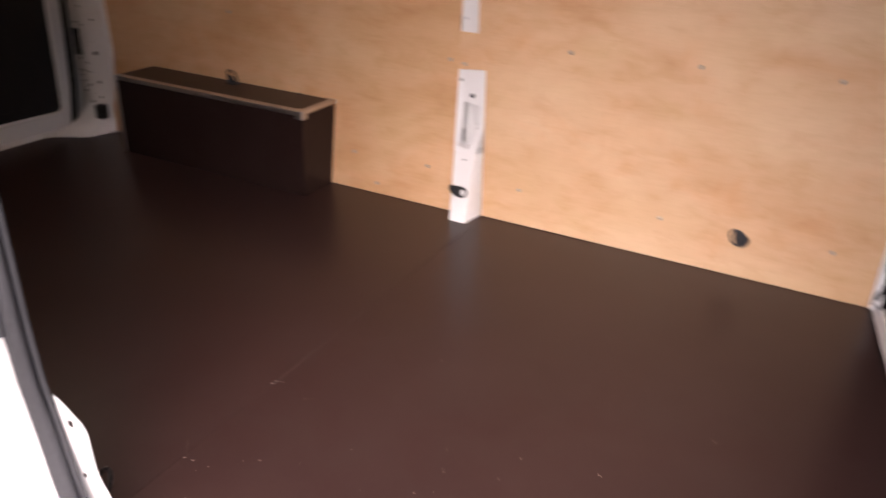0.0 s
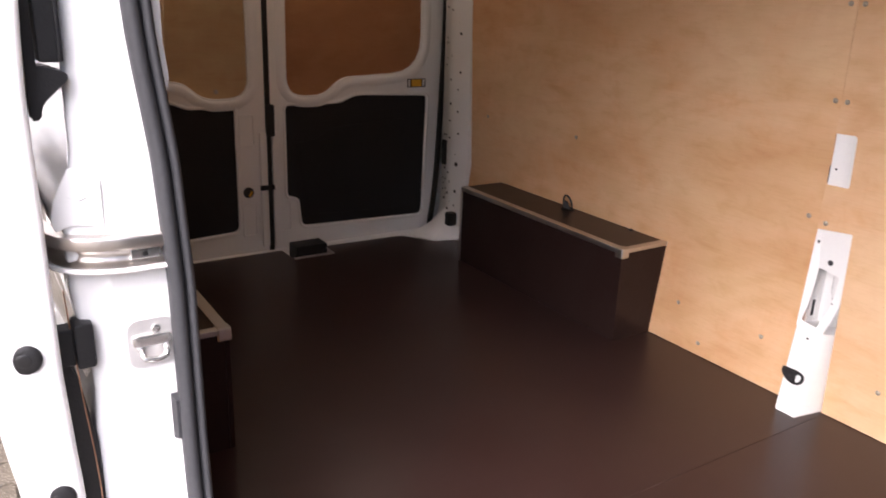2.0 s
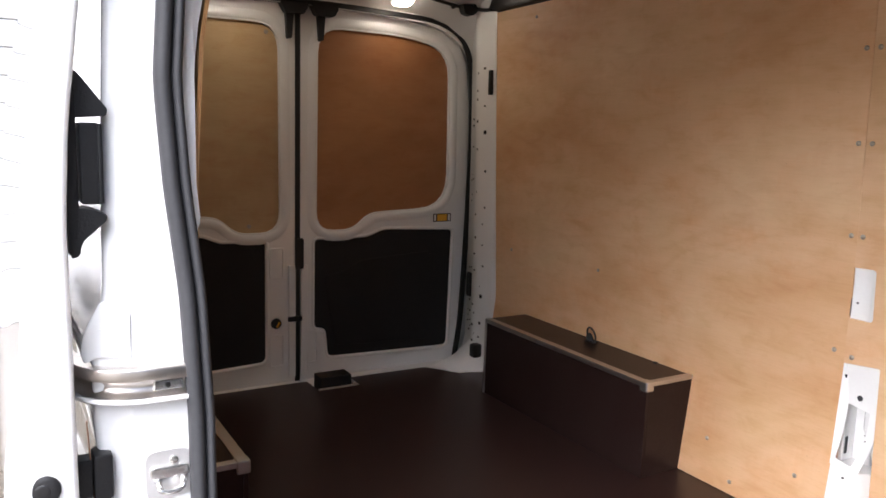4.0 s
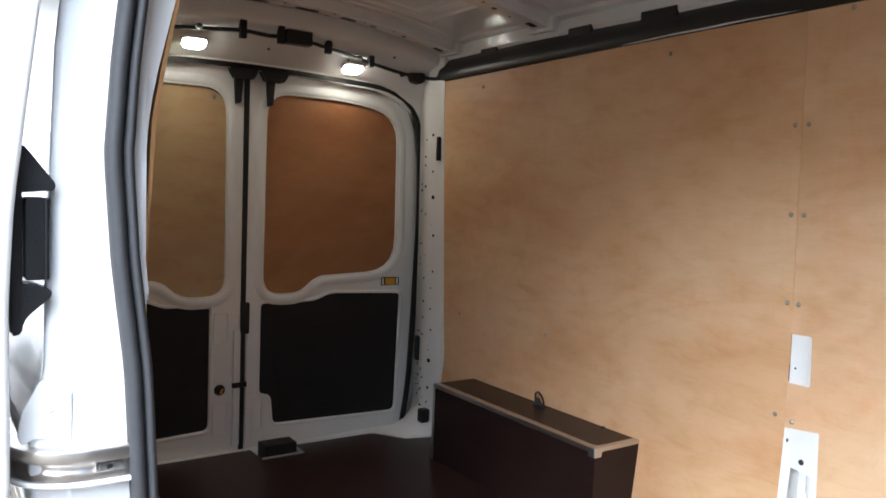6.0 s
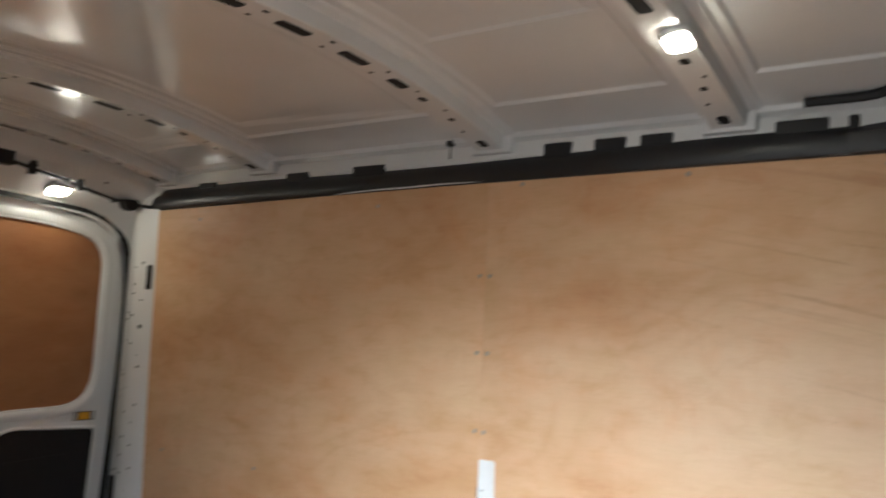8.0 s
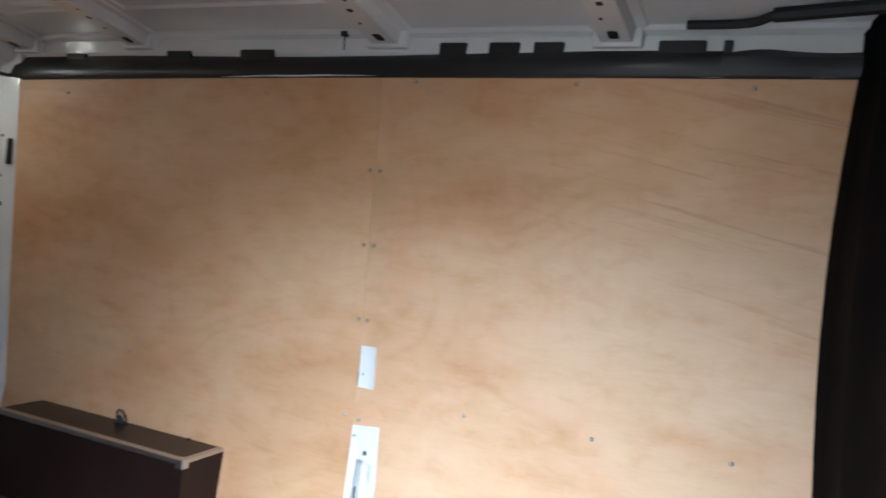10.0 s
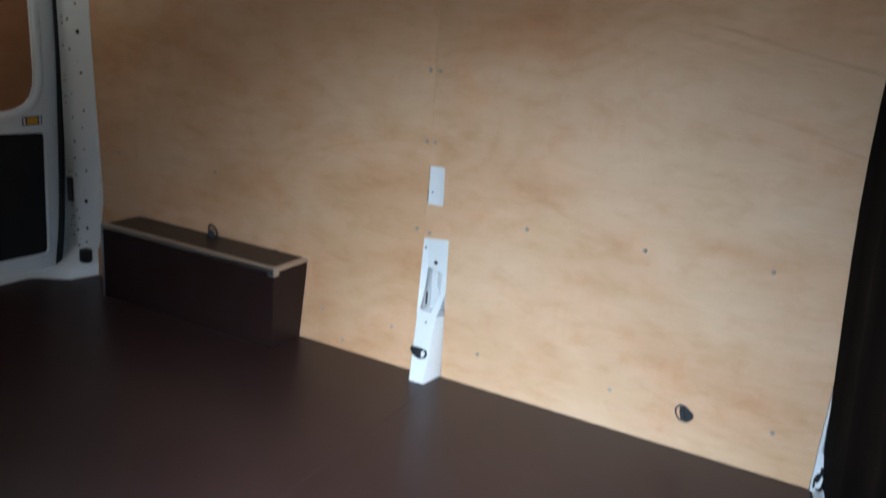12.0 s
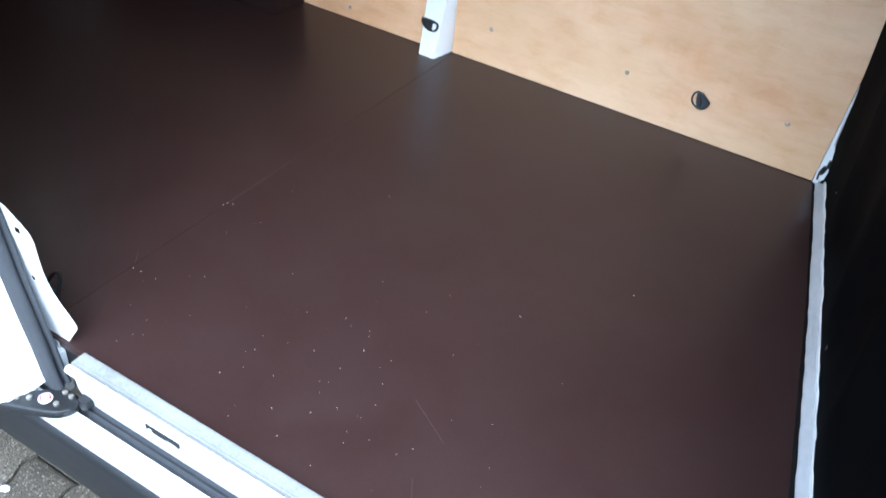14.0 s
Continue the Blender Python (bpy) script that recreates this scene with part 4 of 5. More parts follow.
part("lock_bush", disc((DOOR, -0.080, 0.257), (1, 0, 0), 0.024, 0.008, 14), BLACK, near_door)
part("lock_core", moved(box(-0.002, 0.002, -0.004, 0.004, -0.013, 0.013, 0.001), Matrix.Translation((DOOR + 0.009, -0.073, 0.252)) @ Matrix.Rotation(-0.5, 4, "X")), YELLOW, near_door)
part("latch_lever", box(DOOR + 0.004, DOOR + 0.02, -0.028, 0.037, 0.262, 0.286, 0.004), BLACK, near_door)
part("latch_cover", box(DOOR + 0.004, DOOR + 0.022, 0.004, 0.045, 0.50, 0.64, 0.008), BLACK, near_door)

# unseen sheet added behind the doors, blocks light leaking round their edges
frame_out = [(-1.03, -0.12), (1.03, -0.12), (1.03, 1.96), (-1.03, 1.96)]
tagged(part("rear_light_stop", plate("x", -2.16, -2.125, frame_out), WHITE_IN), "unseen white sheet added behind the rear doors to keep light out", "wall", kind="structure")
sill = thing("rear_sill", (-2.0, 0, 0), "white painted steel sill under the rear doors", "sill", kind="structure")
part("sill_step", box(-2.10, -1.72, -0.93, 0.93, -0.08, -0.022, 0.004), WHITE, sill)
keep = thing("door_latch_plate", (-1.88, 0.13, 0), "black latch recess with steel lip at the rear floor edge", "latch")
part("recess", box(-1.93, -1.842, 0.05, 0.195, -0.018, 0.048, 0.004), BLACK, keep)
part("lip", box(-1.840, -1.825, 0.035, 0.225, -0.005, 0.004, 0.002), ALU, keep)
part("side_lip", box(-1.925, -1.83, 0.197, 0.215, -0.004, 0.012, 0.003), ALU, keep)

# ---- bulkhead ----
bulk = thing("bulkhead", (1.55, 0, 0), "black moulded bulkhead panel with a white painted foot flange", "bulkhead", kind="structure")
yy = np.linspace(0.93, -1.02, 28)
loops = []
for y in yy:
    x = bulk_x(y) + 0.035
    rib = 0.018 * (0.5 + 0.5 * math.sin(y * 16.0)) ** 3
    row = [(x - rib * min(1, max(0, (z - 0.02) / 0.1)) - 0.072 * math.sin(z / 2.5 * math.pi) ** 1.4, y, z) for z in np.linspace(0.0, 1.93, 14)]
    loops.append(row + [(1.95, y, 1.93), (1.95, y, 0.0)])
part("bulkhead_panel", loft(loops), BULK, bulk)
rng = random.Random(5)
loops, curl = [], []
for y in np.linspace(0.86, -1.02, 64):
    x = bulk_x(y)
    w1, w2, w3 = (rng.uniform(-1, 1) for _ in range(3))
    loops.append([(x + 0.0065 + 0.0012 * w1, y, 0.0), (x + 0.0075 + 0.0014 * w1, y, 0.004), (x + 0.014 + 0.002 * w2, y, 0.0075 + 0.002 * w3), (x + 0.024 + 0.002 * w3, y, 0.008 + 0.002 * w2), (x + 0.029 + 0.0016 * w2, y, 0.011 + 0.0015 * w1), (x + 0.036, y, 0.011), (x + 0.036, y, 0.0)])
    h = 0.016 + 0.006 * abs(w3)
    curl.append([(x + 0.0285 + 0.0016 * w2, y, 0.009), (x + 0.030 + 0.0018 * w2, y, h), (x + 0.033 + 0.0018 * w2, y, h + 0.001), (x + 0.035, y, 0.009)])
flange = part("foot_flange", loft(loops), TAPE, bulk, "light grey wrinkled steel foot flange", 12)
part("curled_edge", loft(curl), WHITE, flange)
for y, z in ((0.66, 0.10), (0.47, 0.07), (0.20, 0.12), (0.02, 0.06), (-0.24, 0.10)):
    rub = moved(disc((0, 0, 0), (-1, 0, 0.1), 0.006, 0.0008, 12, 0.0003), Matrix.Translation((bulk_x(y) + 0.031, y, z)) @ Matrix.Diagonal((1, 1.5, 0.7, 1)))
    part("rub_mark", rub, SCRATCH, bulk)
edge = []
for z in np.linspace(0.0, 0.40, 12):
    w = 0.013 * (1 - z / 0.40) ** 1.3 + 0.0022
    edge.append([(1.419, 0.868, z), (1.419 + w, 0.862, z), (1.428 + w, 0.885, z), (1.419, 0.885, z)])
part("corner_flange", loft(edge), WHITE, bulk)
part("corner_web", plate("y", 0.861, 0.863, rounded([(1.421, 0.012, 0.004), (1.446, 0.020, 0.008), (1.451, 0.085, 0.01), (1.438, 0.125, 0.01), (1.421, 0.16, 0.004)])), WHITE, bulk)
squiggle = [(1.428, 0.857, 0.020), (1.426, 0.856, 0.046), (1.434, 0.855, 0.070), (1.431, 0.855, 0.040), (1.438, 0.855, 0.056), (1.440, 0.855, 0.092), (1.446, 0.856, 0.066), (1.462, 0.857, 0.058)]
part("corner_clip", tube(squiggle, 0.0032, 5, 8), BLACK, bulk)


# ---- sliding doorway: rear jamb, seal, sill, open door ----
def seal_y(z):
    return float(np.interp(z, (-0.05, 0.0, 0.097, 0.233, 0.5, 0.7, 0.89, 1.05, 1.2, 1.325, 1.41, 1.48, 1.56, 1.9), (-0.926, -0.920, -0.912, -0.898, -0.899, -0.901, -0.911, -0.930, -0.940, -0.932, -0.923, -0.914, -0.905, -0.862)))


def skin_y(z):
    """The body's outer skin, which swells out at the waist."""
    return float(np.interp(z, (-0.1, 0.2, 0.38, 0.46, 0.52, 0.58, 0.66, 0.73, 0.80, 0.86, 0.90, 1.02, 1.15, 1.36, 1.48, 1.56, 1.9), (-1.03, -1.038, -1.036, -1.037, -1.031, -1.033, -1.047, -1.050, -1.048, -1.034, -1.029, -1.028, -1.023, -1.015, -1.000, -0.988, -0.935)))


def crease_y(z):
    """The soft pressing line that runs down the jamb."""
    return float(np.interp(z, (-0.1, 0.2, 0.25, 0.37, 0.464, 0.56, 0.60, 0.67, 0.79, 0.87, 1.03, 1.2, 1.34, 1.45, 1.56, 1.95), (-0.985, -0.990, -0.992, -1.0, -1.012, -0.992, -0.988, -1.0, -1.0, -0.992, -0.994, -0.986, -0.968, -0.957, -0.946, -0.90)))


FACE_X = 0.045


def seal_x(z):
    """The doorway's rear edge runs up straight, and sweeps forward into the sill at its foot."""
    return float(np.interp(z, (-0.10, -0.05, 0.0, 0.05, 0.097, 0.16, 0.233, 0.34, 0.45), (0.208, 0.193, 0.174, 0.154, 0.137, 0.112, 0.088, 0.070, 0.063)))


jamb = thing("door_jamb", (0, -1.0, 0), "white painted rear jamb of the sliding doorway", "pillar", kind="structure")
loops = []
for z in list(np.linspace(-0.08, 0.70, 24)) + [0.76] + list(np.linspace(0.80, 1.95, 24)):
    y, o, f, k = seal_y(z), skin_y(z), seal_x(z) - 0.063 + FACE_X, crease_y(z)
    d = k - o
    back = o + 0.09 * smooth((z - 0.80) / 0.25)
    inner = max(y + 0.030, -0.899)
    if 0.25 < z < 1.0:
        inner = y + 0.013
    loops.append([(f + 0.012, inner, z), (f + 0.012, y + 0.006, z), (f, y - 0.012, z), (f, k + 0.006, z), (f - 0.002, k + 0.001, z), (f - 0.007, k - 0.004, z), (f - 0.009, k - 0.45 * d, z), (f - 0.012, o + 0.22 * d, z), (f - 0.017, o + 0.06 * d, z), (f - 0.026, o, z), (-0.05, o - 0.001 + 0.25 * (back - o), z), (-0.5, back - 0.002, z), (-2.08, back + 0.02, z), (-2.08, max(-0.93, back + 0.03), z), (-0.2, max(-0.93, back + 0.01), z), (0.0, max(-0.915, back + 0.012), z)])
part("jamb_skin", loft(loops), BODY, jamb, sharp=50)


def near_y(z):
    """The near lining leans in above the waist."""
    return float(np.interp(z, (1.05, 1.26, 1.34, 1.42, 1.50, 1.60, 1.9), (-0.899, -0.887, -0.874, -0.858, -0.848, -0.838, -0.81)))


part("inner_flange", loft([[(0.034, seal_y(z) + 0.010, z), (0.046, seal_y(z) + 0.010, z), (0.044, near_y(z) - float(np.interp(z, (1.3, 1.58), (0.006, -0.006))), z), (0.034, near_y(z) - 0.006, z)] for z in np.linspace(1.0, 1.9, 20)]), WHITE, jamb)
# turned ear of the jamb over the track, with its dents
ear = plate("x", FACE_X - 0.006, FACE_X + 0.001, rounded([(-0.990, 0.784, 0), (-1.003, 0.794, 0.006), (-1.036, 0.796, 0.008), (-1.052, 0.786, 0.006), (-1.058, 0.800, 0.01), (-1.053, 0.832, 0.02), (-1.030, 0.878, 0.006), (-1.020, 0.880, 0.006), (-0.990, 0.862, 0)]))
for v in ear.verts:
    v.co.x += 0.25 * (v.co.y + 1.0) - 0.001
    v.co.y -= 0.006
part("jamb_ear", bevelled(ear, 0.0025, 40), BODY, jamb)
# dark plate that paints the shadow in the opening under the ear
gap = plate("x", FACE_X - 0.0095, FACE_X - 0.0065, rounded([(-1.000, 0.774, 0), (-1.000, 0.799, 0.004), (-1.042, 0.799, 0.004), (-1.046, 0.774, 0)]))
for v in gap.verts:
    v.co.x += 0.25 * (v.co.y + 1.0)
part("track_opening_shade", gap, DARK, jamb, "dark plate as the shadowed opening under the ear")
for y0, z0, y1, z1 in ((-1.030, 0.850, -1.026, 0.846), (-1.040, 0.838, -1.034, 0.834), (-1.026, 0.834, -1.004, 0.838)):
    x = FACE_X + 0.0010 + 0.25 * ((y0 + y1) / 2 + 1.0)
    part("dent", tube([(x, y0, z0), (x, (y0 + y1) / 2, (z0 + z1) / 2 + 0.002), (x, y1, z1)], 0.0012, 3, 6), WHITE_IN, jamb)


def lobe(cy, cx, ry, rx, a0, a1, n=9):
    return [(cy + ry * math.cos(a), cx + rx * math.sin(a)) for a in np.linspace(a0, a1, n)]


SEAL = [(-0.019, -0.006)] + lobe(-0.0075, 0.012, 0.0125, 0.015, math.pi * 1.02, math.pi * 0.10, 11) + lobe(0.0138, 0.010, 0.0090, 0.016, math.pi * 0.90, -0.02 * math.pi, 9) + [(0.0185, -0.006)]
pts = [Vector((seal_x(z), seal_y(z), z)) for z in np.linspace(-0.085, 1.75, 62)]
tagged(part("doorway_seal", sweep(pts, [(0.88 * a - 0.001, b) for a, b in SEAL], (1, 0, 0)), RUBBER), "dark grey double-lobed rubber seal on the doorway jamb", "seal", kind="structure")

striker = thing("door_striker", (FACE_X, -0.947, 0.60), "bright steel striker plate on the white jamb", "striker")
def squircle(y0, y1, z0, z1, r):
    return rounded([(y0, z0, r), (y1, z0, r), (y1, z1, r), (y0, z1, r)], 4)
part("plate", plate("x", FACE_X, FACE_X + 0.004, squircle(-0.982, -0.914, 0.562, 0.641, 0.018), width=0.0015), ALU_PLATE, striker)
c = Vector((FACE_X + 0.004, -0.948, 0.598))
part("boss", bevelled(plate("x", FACE_X + 0.003, FACE_X + 0.011, squircle(-0.976, -0.917, 0.597, 0.617, 0.009)), 0.004, 60), CHROME, striker)
for y, z in ((-0.963, 0.592), (-0.927, 0.596)):
    part("cup", disc((FACE_X + 0.004, y, z), (1, 0, 0), 0.0065, 0.003, 14, 0.002), ALU, striker)
part("loop", tube([(FACE_X + 0.004, -0.963, 0.592), (FACE_X + 0.016, -0.964, 0.588), (FACE_X + 0.020, -0.960, 0.582), (FACE_X + 0.021, -0.945, 0.580), (FACE_X + 0.020, -0.932, 0.583), (FACE_X + 0.016, -0.928, 0.590), (FACE_X + 0.004, -0.927, 0.596)], 0.0045, 4, 8), CHROME, striker)
part("bolt", disc(c + Vector((0, 0.0085, 0.026)), (1, 0, 0), 0.0068, 0.003, 14, 0.001), CHROME, striker)
part("bolt_socket", disc(c + Vector((0.003, 0.0085, 0.026)), (1, 0, 0), 0.0028, 0.0006, 8), DARK, striker)
bump_stop = thing("door_bump_stop", (FACE_X, -0.90, 0.50), "grey rubber bump stop beside the doorway seal", "bump stop")
part("block", bevelled(loft([[(FACE_X, -0.925, z0), (FACE_X + 0.022, -0.922, z0 + d), (FACE_X + 0.022, -0.905, z0 + d), (FACE_X, -0.903, z0)] for z0, d in ((0.425, 0.008), (0.505, -0.004))]), 0.003), RUBBER, bump_stop)
pin = thing("guide_pin", (FACE_X, -0.985, 0.30), "black rubber guide pin on the white jamb", "pin")
part("base", disc((FACE_X - 0.008, -0.996, 0.303), (1, -0.3, 0), 0.0115, 0.014, 14, 0.003), BLACK, pin)
part("collar", disc((FACE_X + 0.005, -1.000, 0.303), (0.6, -1, -0.2), 0.0075, 0.010, 12, 0.002), RUBBER, pin)
part("stem", tube([(FACE_X + 0.006, -1.004, 0.302), (FACE_X + 0.010, -1.018, 0.298), (FACE_X + 0.012, -1.028, 0.294)], 0.0042, 3, 8), BLACK, pin)
part("tip", disc((FACE_X + 0.012, -1.027, 0.2945), (0.15, -1, -0.35), 0.006, 0.005, 10, 0.002), BLACK, pin)

track = thing("door_track", (0.0, -1.0, 0.745), "bright steel middle track of the sliding door on the body side", "track")
ZT = 0.754
way = spline([(FACE_X + 0.016, -0.918, ZT), (FACE_X + 0.0158, -0.95, ZT), (FACE_X + 0.0135, -0.985, ZT), (FACE_X + 0.006, -1.018, ZT + 0.001), (FACE_X - 0.012, -1.046, ZT + 0.002), (-0.01, -1.065, ZT + 0.003), (-0.10, -1.076, ZT + 0.003), (-0.4, -1.072, ZT), (-1.2, -1.058, ZT)], 8)
hollow = [(-0.010, 0.009), (0.000, 0.0075), (0.006, 0.003), (0.0085, -0.004), (0.0075, -0.011), (0.002, -0.017), (-0.007, -0.0195)]
part("track_back", sweep(way, hollow + [(x + 0.0025, z * 1.02) for x, z in hollow[::-1]]), TRACK, track)
part("upper_lip", sweep(way, [(-0.013, 0.008), (-0.0145, 0.012), (-0.014, 0.024), (-0.012, 0.0265), (0.010, 0.0265), (0.010, 0.023), (-0.010, 0.022), (-0.011, 0.008)]), TRACK, track)
part("lower_lip", sweep(way, [(-0.0135, -0.0265), (0.010, -0.0265), (0.010, -0.023), (-0.007, -0.020), (-0.0115, -0.0195), (-0.0145, -0.0215), (-0.0150, -0.0245)]), BODY, track, "white painted lower lip")
part("stop", box(FACE_X + 0.008, FACE_X + 0.018, -0.968, -0.926, ZT - 0.012, ZT + 0.004, 0.002), CHROME, track)
part("stop_screw", disc((FACE_X + 0.018, -0.948, ZT - 0.004), (1, 0, 0), 0.004, 0.0015, 10), DARK, track)

# near side lining: its front edge shows behind the seal
near_ply = thing("plywood_panel", (-1.0, -0.87, 0), "plywood lining board of the sliding door side, pale edge showing", "wall panel", "plywood lining")
b = plate("y", 0.0, 0.0058, [(-1.75, 0.002), (0.040, 0.002), (0.040, 1.70), (-1.75, 1.66)])
bmesh.ops.bisect_plane(b, geom=list(b.verts) + list(b.edges) + list(b.faces), plane_co=(0, 0, 1.05), plane_no=(0, 0, 1))
for cut in (1.26, 1.34, 1.42, 1.50, 1.60):
    bmesh.ops.bisect_plane(b, geom=list(b.verts) + list(b.edges) + list(b.faces), plane_co=(0, 0, cut), plane_no=(0, 0, 1))
for v in b.verts:
    v.co.y += near_y(v.co.z)
part("board", b, PLY_EDGE, near_ply)
for k in range(5):
    y0 = 0.0002 + k * 0.00112
    edge = [[(0.0402, near_y(z) + y0, z), (0.0416, near_y(z) + y0, z), (0.0416, near_y(z) + y0 + 0.0010, z), (0.0402, near_y(z) + y0 + 0.0010, z)] for z in np.linspace(0.003, 1.69, 36)]
    part("veneer_edge", loft(edge), PLY_RED if k % 2 else PLY_EDGE, near_ply)

wall_s = thing("wall_south", (0, -1.0, 1.6), "white painted header and front jamb of the sliding doorway", "wall", kind="structure")
part("header", box(-0.02, 1.95, -0.99, -0.84, 1.70, 1.95, 0.01), WHITE, wall_s)
part("front_jamb", box(1.74, 1.95, -1.0, -0.86, -0.12, 1.95, 0.01), WHITE, wall_s)

corner = thing("pillar_foot", (0.1, -0.88, 0), "white painted folded steel foot of the jamb with square holes", "pillar", kind="structure")
shape = [(0.03, -0.02, 0), (0.190, -0.02, 0.006), (0.243, 0.061, 0.012), (0.176, 0.140, 0.05), (0.171, 0.240, 0.012), (0.1665, 0.252, 0.004), (0.159, 0.262, 0.008), (0.111, 0.296, 0.012), (0.03, 0.32, 0)]
def sq(x, z, r):
    return [(x - r, z - r), (x + r, z - r), (x + r, z + r), (x - r, z + r)]
part("foot_sheet", plate("y", -0.8785, -0.880, rounded(shape), [sq(0.130, 0.250, 0.008), sq(0.140, 0.137, 0.006)]), WHITE, corner)
part("foot_fold", box(0.03, 0.10, -0.90, -0.885, -0.02, 0.20, 0.006), WHITE, corner)
part("foot_base", box(-0.05, 0.195, -0.932, -0.886, -0.14, -0.022, 0.004), WHITE, corner)
part("foot_clip", box(0.166, 0.182, -0.892, -0.876, -0.03, -0.006, 0.003), ALU, corner)
lashing_ring((0.085, -0.825, 0.030), (0.3, 1, 0.3), "black lashing ring by the foot of the doorway jamb", 0.024, 0.6)

step = thing("door_sill", (0.9, -0.94, 0), "white painted sliding door sill with aluminium tread", "sill", kind="structure")
X0, X1 = 0.257, 1.74
tread = [(-0.886, -0.004), (-0.886, 0.0060), (-0.892, 0.0068), (-0.8935, 0.0061), (-0.8995, 0.0068), (-0.901, 0.0061), (-0.907, 0.0068), (-0.9085, 0.0061), (-0.9145, 0.0068), (-0.916, 0.0058), (-0.9205, 0.0068), (-0.9205, -0.004)]
part("tread", plate("x", X0, X1, tread), ALU_TREAD, step, "ribbed anodised aluminium tread")
nose = [(-0.921, -0.006)] + [(-0.928 - 0.010 * math.sin(a), -0.003 + 0.009 * math.cos(a)) for a in np.linspace(-0.6, math.pi * 0.95, 10)] + [(-0.925, -0.012)]
part("nosing", plate("x", X0, X1, nose), WHITE, step)
part("riser", plate("x", X0 + 0.015, X1, [(-0.930, -0.0125), (-0.928, -0.05), (-0.918, -0.100), (-0.885, -0.105), (-0.885, -0.0125)], width=0.001), WHITE, step)
part("track_gutter", plate("x", 0.06, X1, [(-0.9175, -0.101), (-0.922, -0.110), (-0.930, -0.104), (-0.936, -0.110), (-0.944, -0.106), (-0.9475, -0.096), (-0.950, -0.14), (-0.9175, -0.14)], width=0.001), RUBBER, step, "dark rubber gutter of the lower track")
part("outer_sill", plate("x", -0.02, X1, [(-0.949, -0.094), (-0.972, -0.097), (-0.985, -0.105), (-0.988, -0.116), (-0.988, -0.16), (-0.9505, -0.16)], width=0.003), BODY, step)
slot = part("slot", box(0.462, 0.546, -0.9325, -0.928, -0.036, -0.020, 0.001), DARK, step)
part("slot_lug", box(0.470, 0.478, -0.9335, -0.930, -0.036, -0.028, 0.001), WHITE, slot)
part("slot_lug", box(0.515, 0.540, -0.9335, -0.930, -0.036, -0.031, 0.001), ALU, slot)
part("cladding", plate("x", -1.2, X1, [(-0.989, -0.117), (-1.003, -0.132), (-1.009, -0.19), (-1.002, -0.25), (-0.985, -0.265), (-0.95, -0.265), (-0.95, -0.161), (-0.989, -0.161)], width=0.004), BLACK, step, "black plastic lower cladding")
part("under_sill", box(-2.0, X1, -0.94, -0.91, -0.30, -0.14, 0.004), DARK, step)

arm = thing("roller_arm", (0.2, -0.98, -0.08), "black lower roller arm of the sliding door with a warning sticker", "roller arm")
arm_shape = [(-0.15, -1.062, 0.01), (-0.15, -1.030, 0.01), (0.130, -1.012, 0.03), (0.200, -0.952, 0.03), (0.240, -0.923, 0.015), (0.286, -0.938, 0.012), (0.288, -0.962, 0.015), (0.270, -0.987, 0.02), (0.223, -1.008, 0.03), (0.155, -1.036, 0.03)]
part("arm", bevelled(plate("z", -0.095, -0.078, rounded(arm_shape)), 0.006, 60), BLACK_SATIN, arm)
part("arm_lip", tube([(0.15, -1.030, -0.079), (0.222, -1.003, -0.078), (0.266, -0.982, -0.078), (0.283, -0.961, -0.079)], 0.005, 4, 8), BLACK_SATIN, arm)
SX, SY = 0.221, -0.969
st = part("sticker", disc((SX, SY, -0.078), (0, 0, 1), 0.014, 0.0012, 20), PAPER, arm, "white round sticker with a red ban sign")
turn = np.linspace(0, 2 * math.pi, 20)[:-1]
part("ban_ring", plate("z", -0.0766, -0.0762, [(SX + 0.0115 * math.cos(a), SY + 0.0115 * math.sin(a)) for a in turn], [[(SX + 0.0085 * math.cos(a), SY + 0.0085 * math.sin(a)) for a in turn]]), RED, st)
part("ban_bar", moved(box(-0.009, 0.009, -0.0016, 0.0016, -0.0002, 0.0002, 0), Matrix.Translation((SX, SY, -0.0764)) @ Matrix.Rotation(0.8, 4, "Z")), RED, st)
for x, y in ((0.250, -0.967), (0.258, -0.938), (0.240, -0.937), (0.196, -0.986), (0.176, -0.998)):
    part("rivet", disc((x, y, -0.078), (0, 0, 1), 0.006, 0.004, 10, 0.001), STEEL, arm)
part("roller", disc((0.293, -0.932, -0.084), (0, 0, 1), 0.014, 0.02, 14), BLACK, arm)

# open sliding door, slid back along the body side
door = thing("sliding_door", (-0.4, -1.12, 0), "open white sliding door standing off the body side", "van door")
DX = 0.13
def door_sides(z):
    o = float(np.interp(z, (-0.1, 0.3, 0.453, 0.50, 0.56, 0.63, 0.71, 0.77, 0.84, 0.97, 1.04, 1.25, 1.31, 1.37, 1.43, 1.8), (-1.125, -1.140, -1.156, -1.163, -1.169, -1.172, -1.164, -1.152, -1.143, -1.132, -1.131, -1.108, -1.096, -1.083, -1.070, -1.0)))
    i = float(np.interp(z, (-0.1, 0.3, 0.41, 0.50, 0.62, 0.85, 1.0, 1.134, 1.25, 1.31, 1.38, 1.43, 1.8), (-1.075, -1.078, -1.070, -1.075, -1.080, -1.080, -1.081, -1.074, -1.060, -1.053, -1.045, -1.038, -0.985)))
    return o, i
loops = []
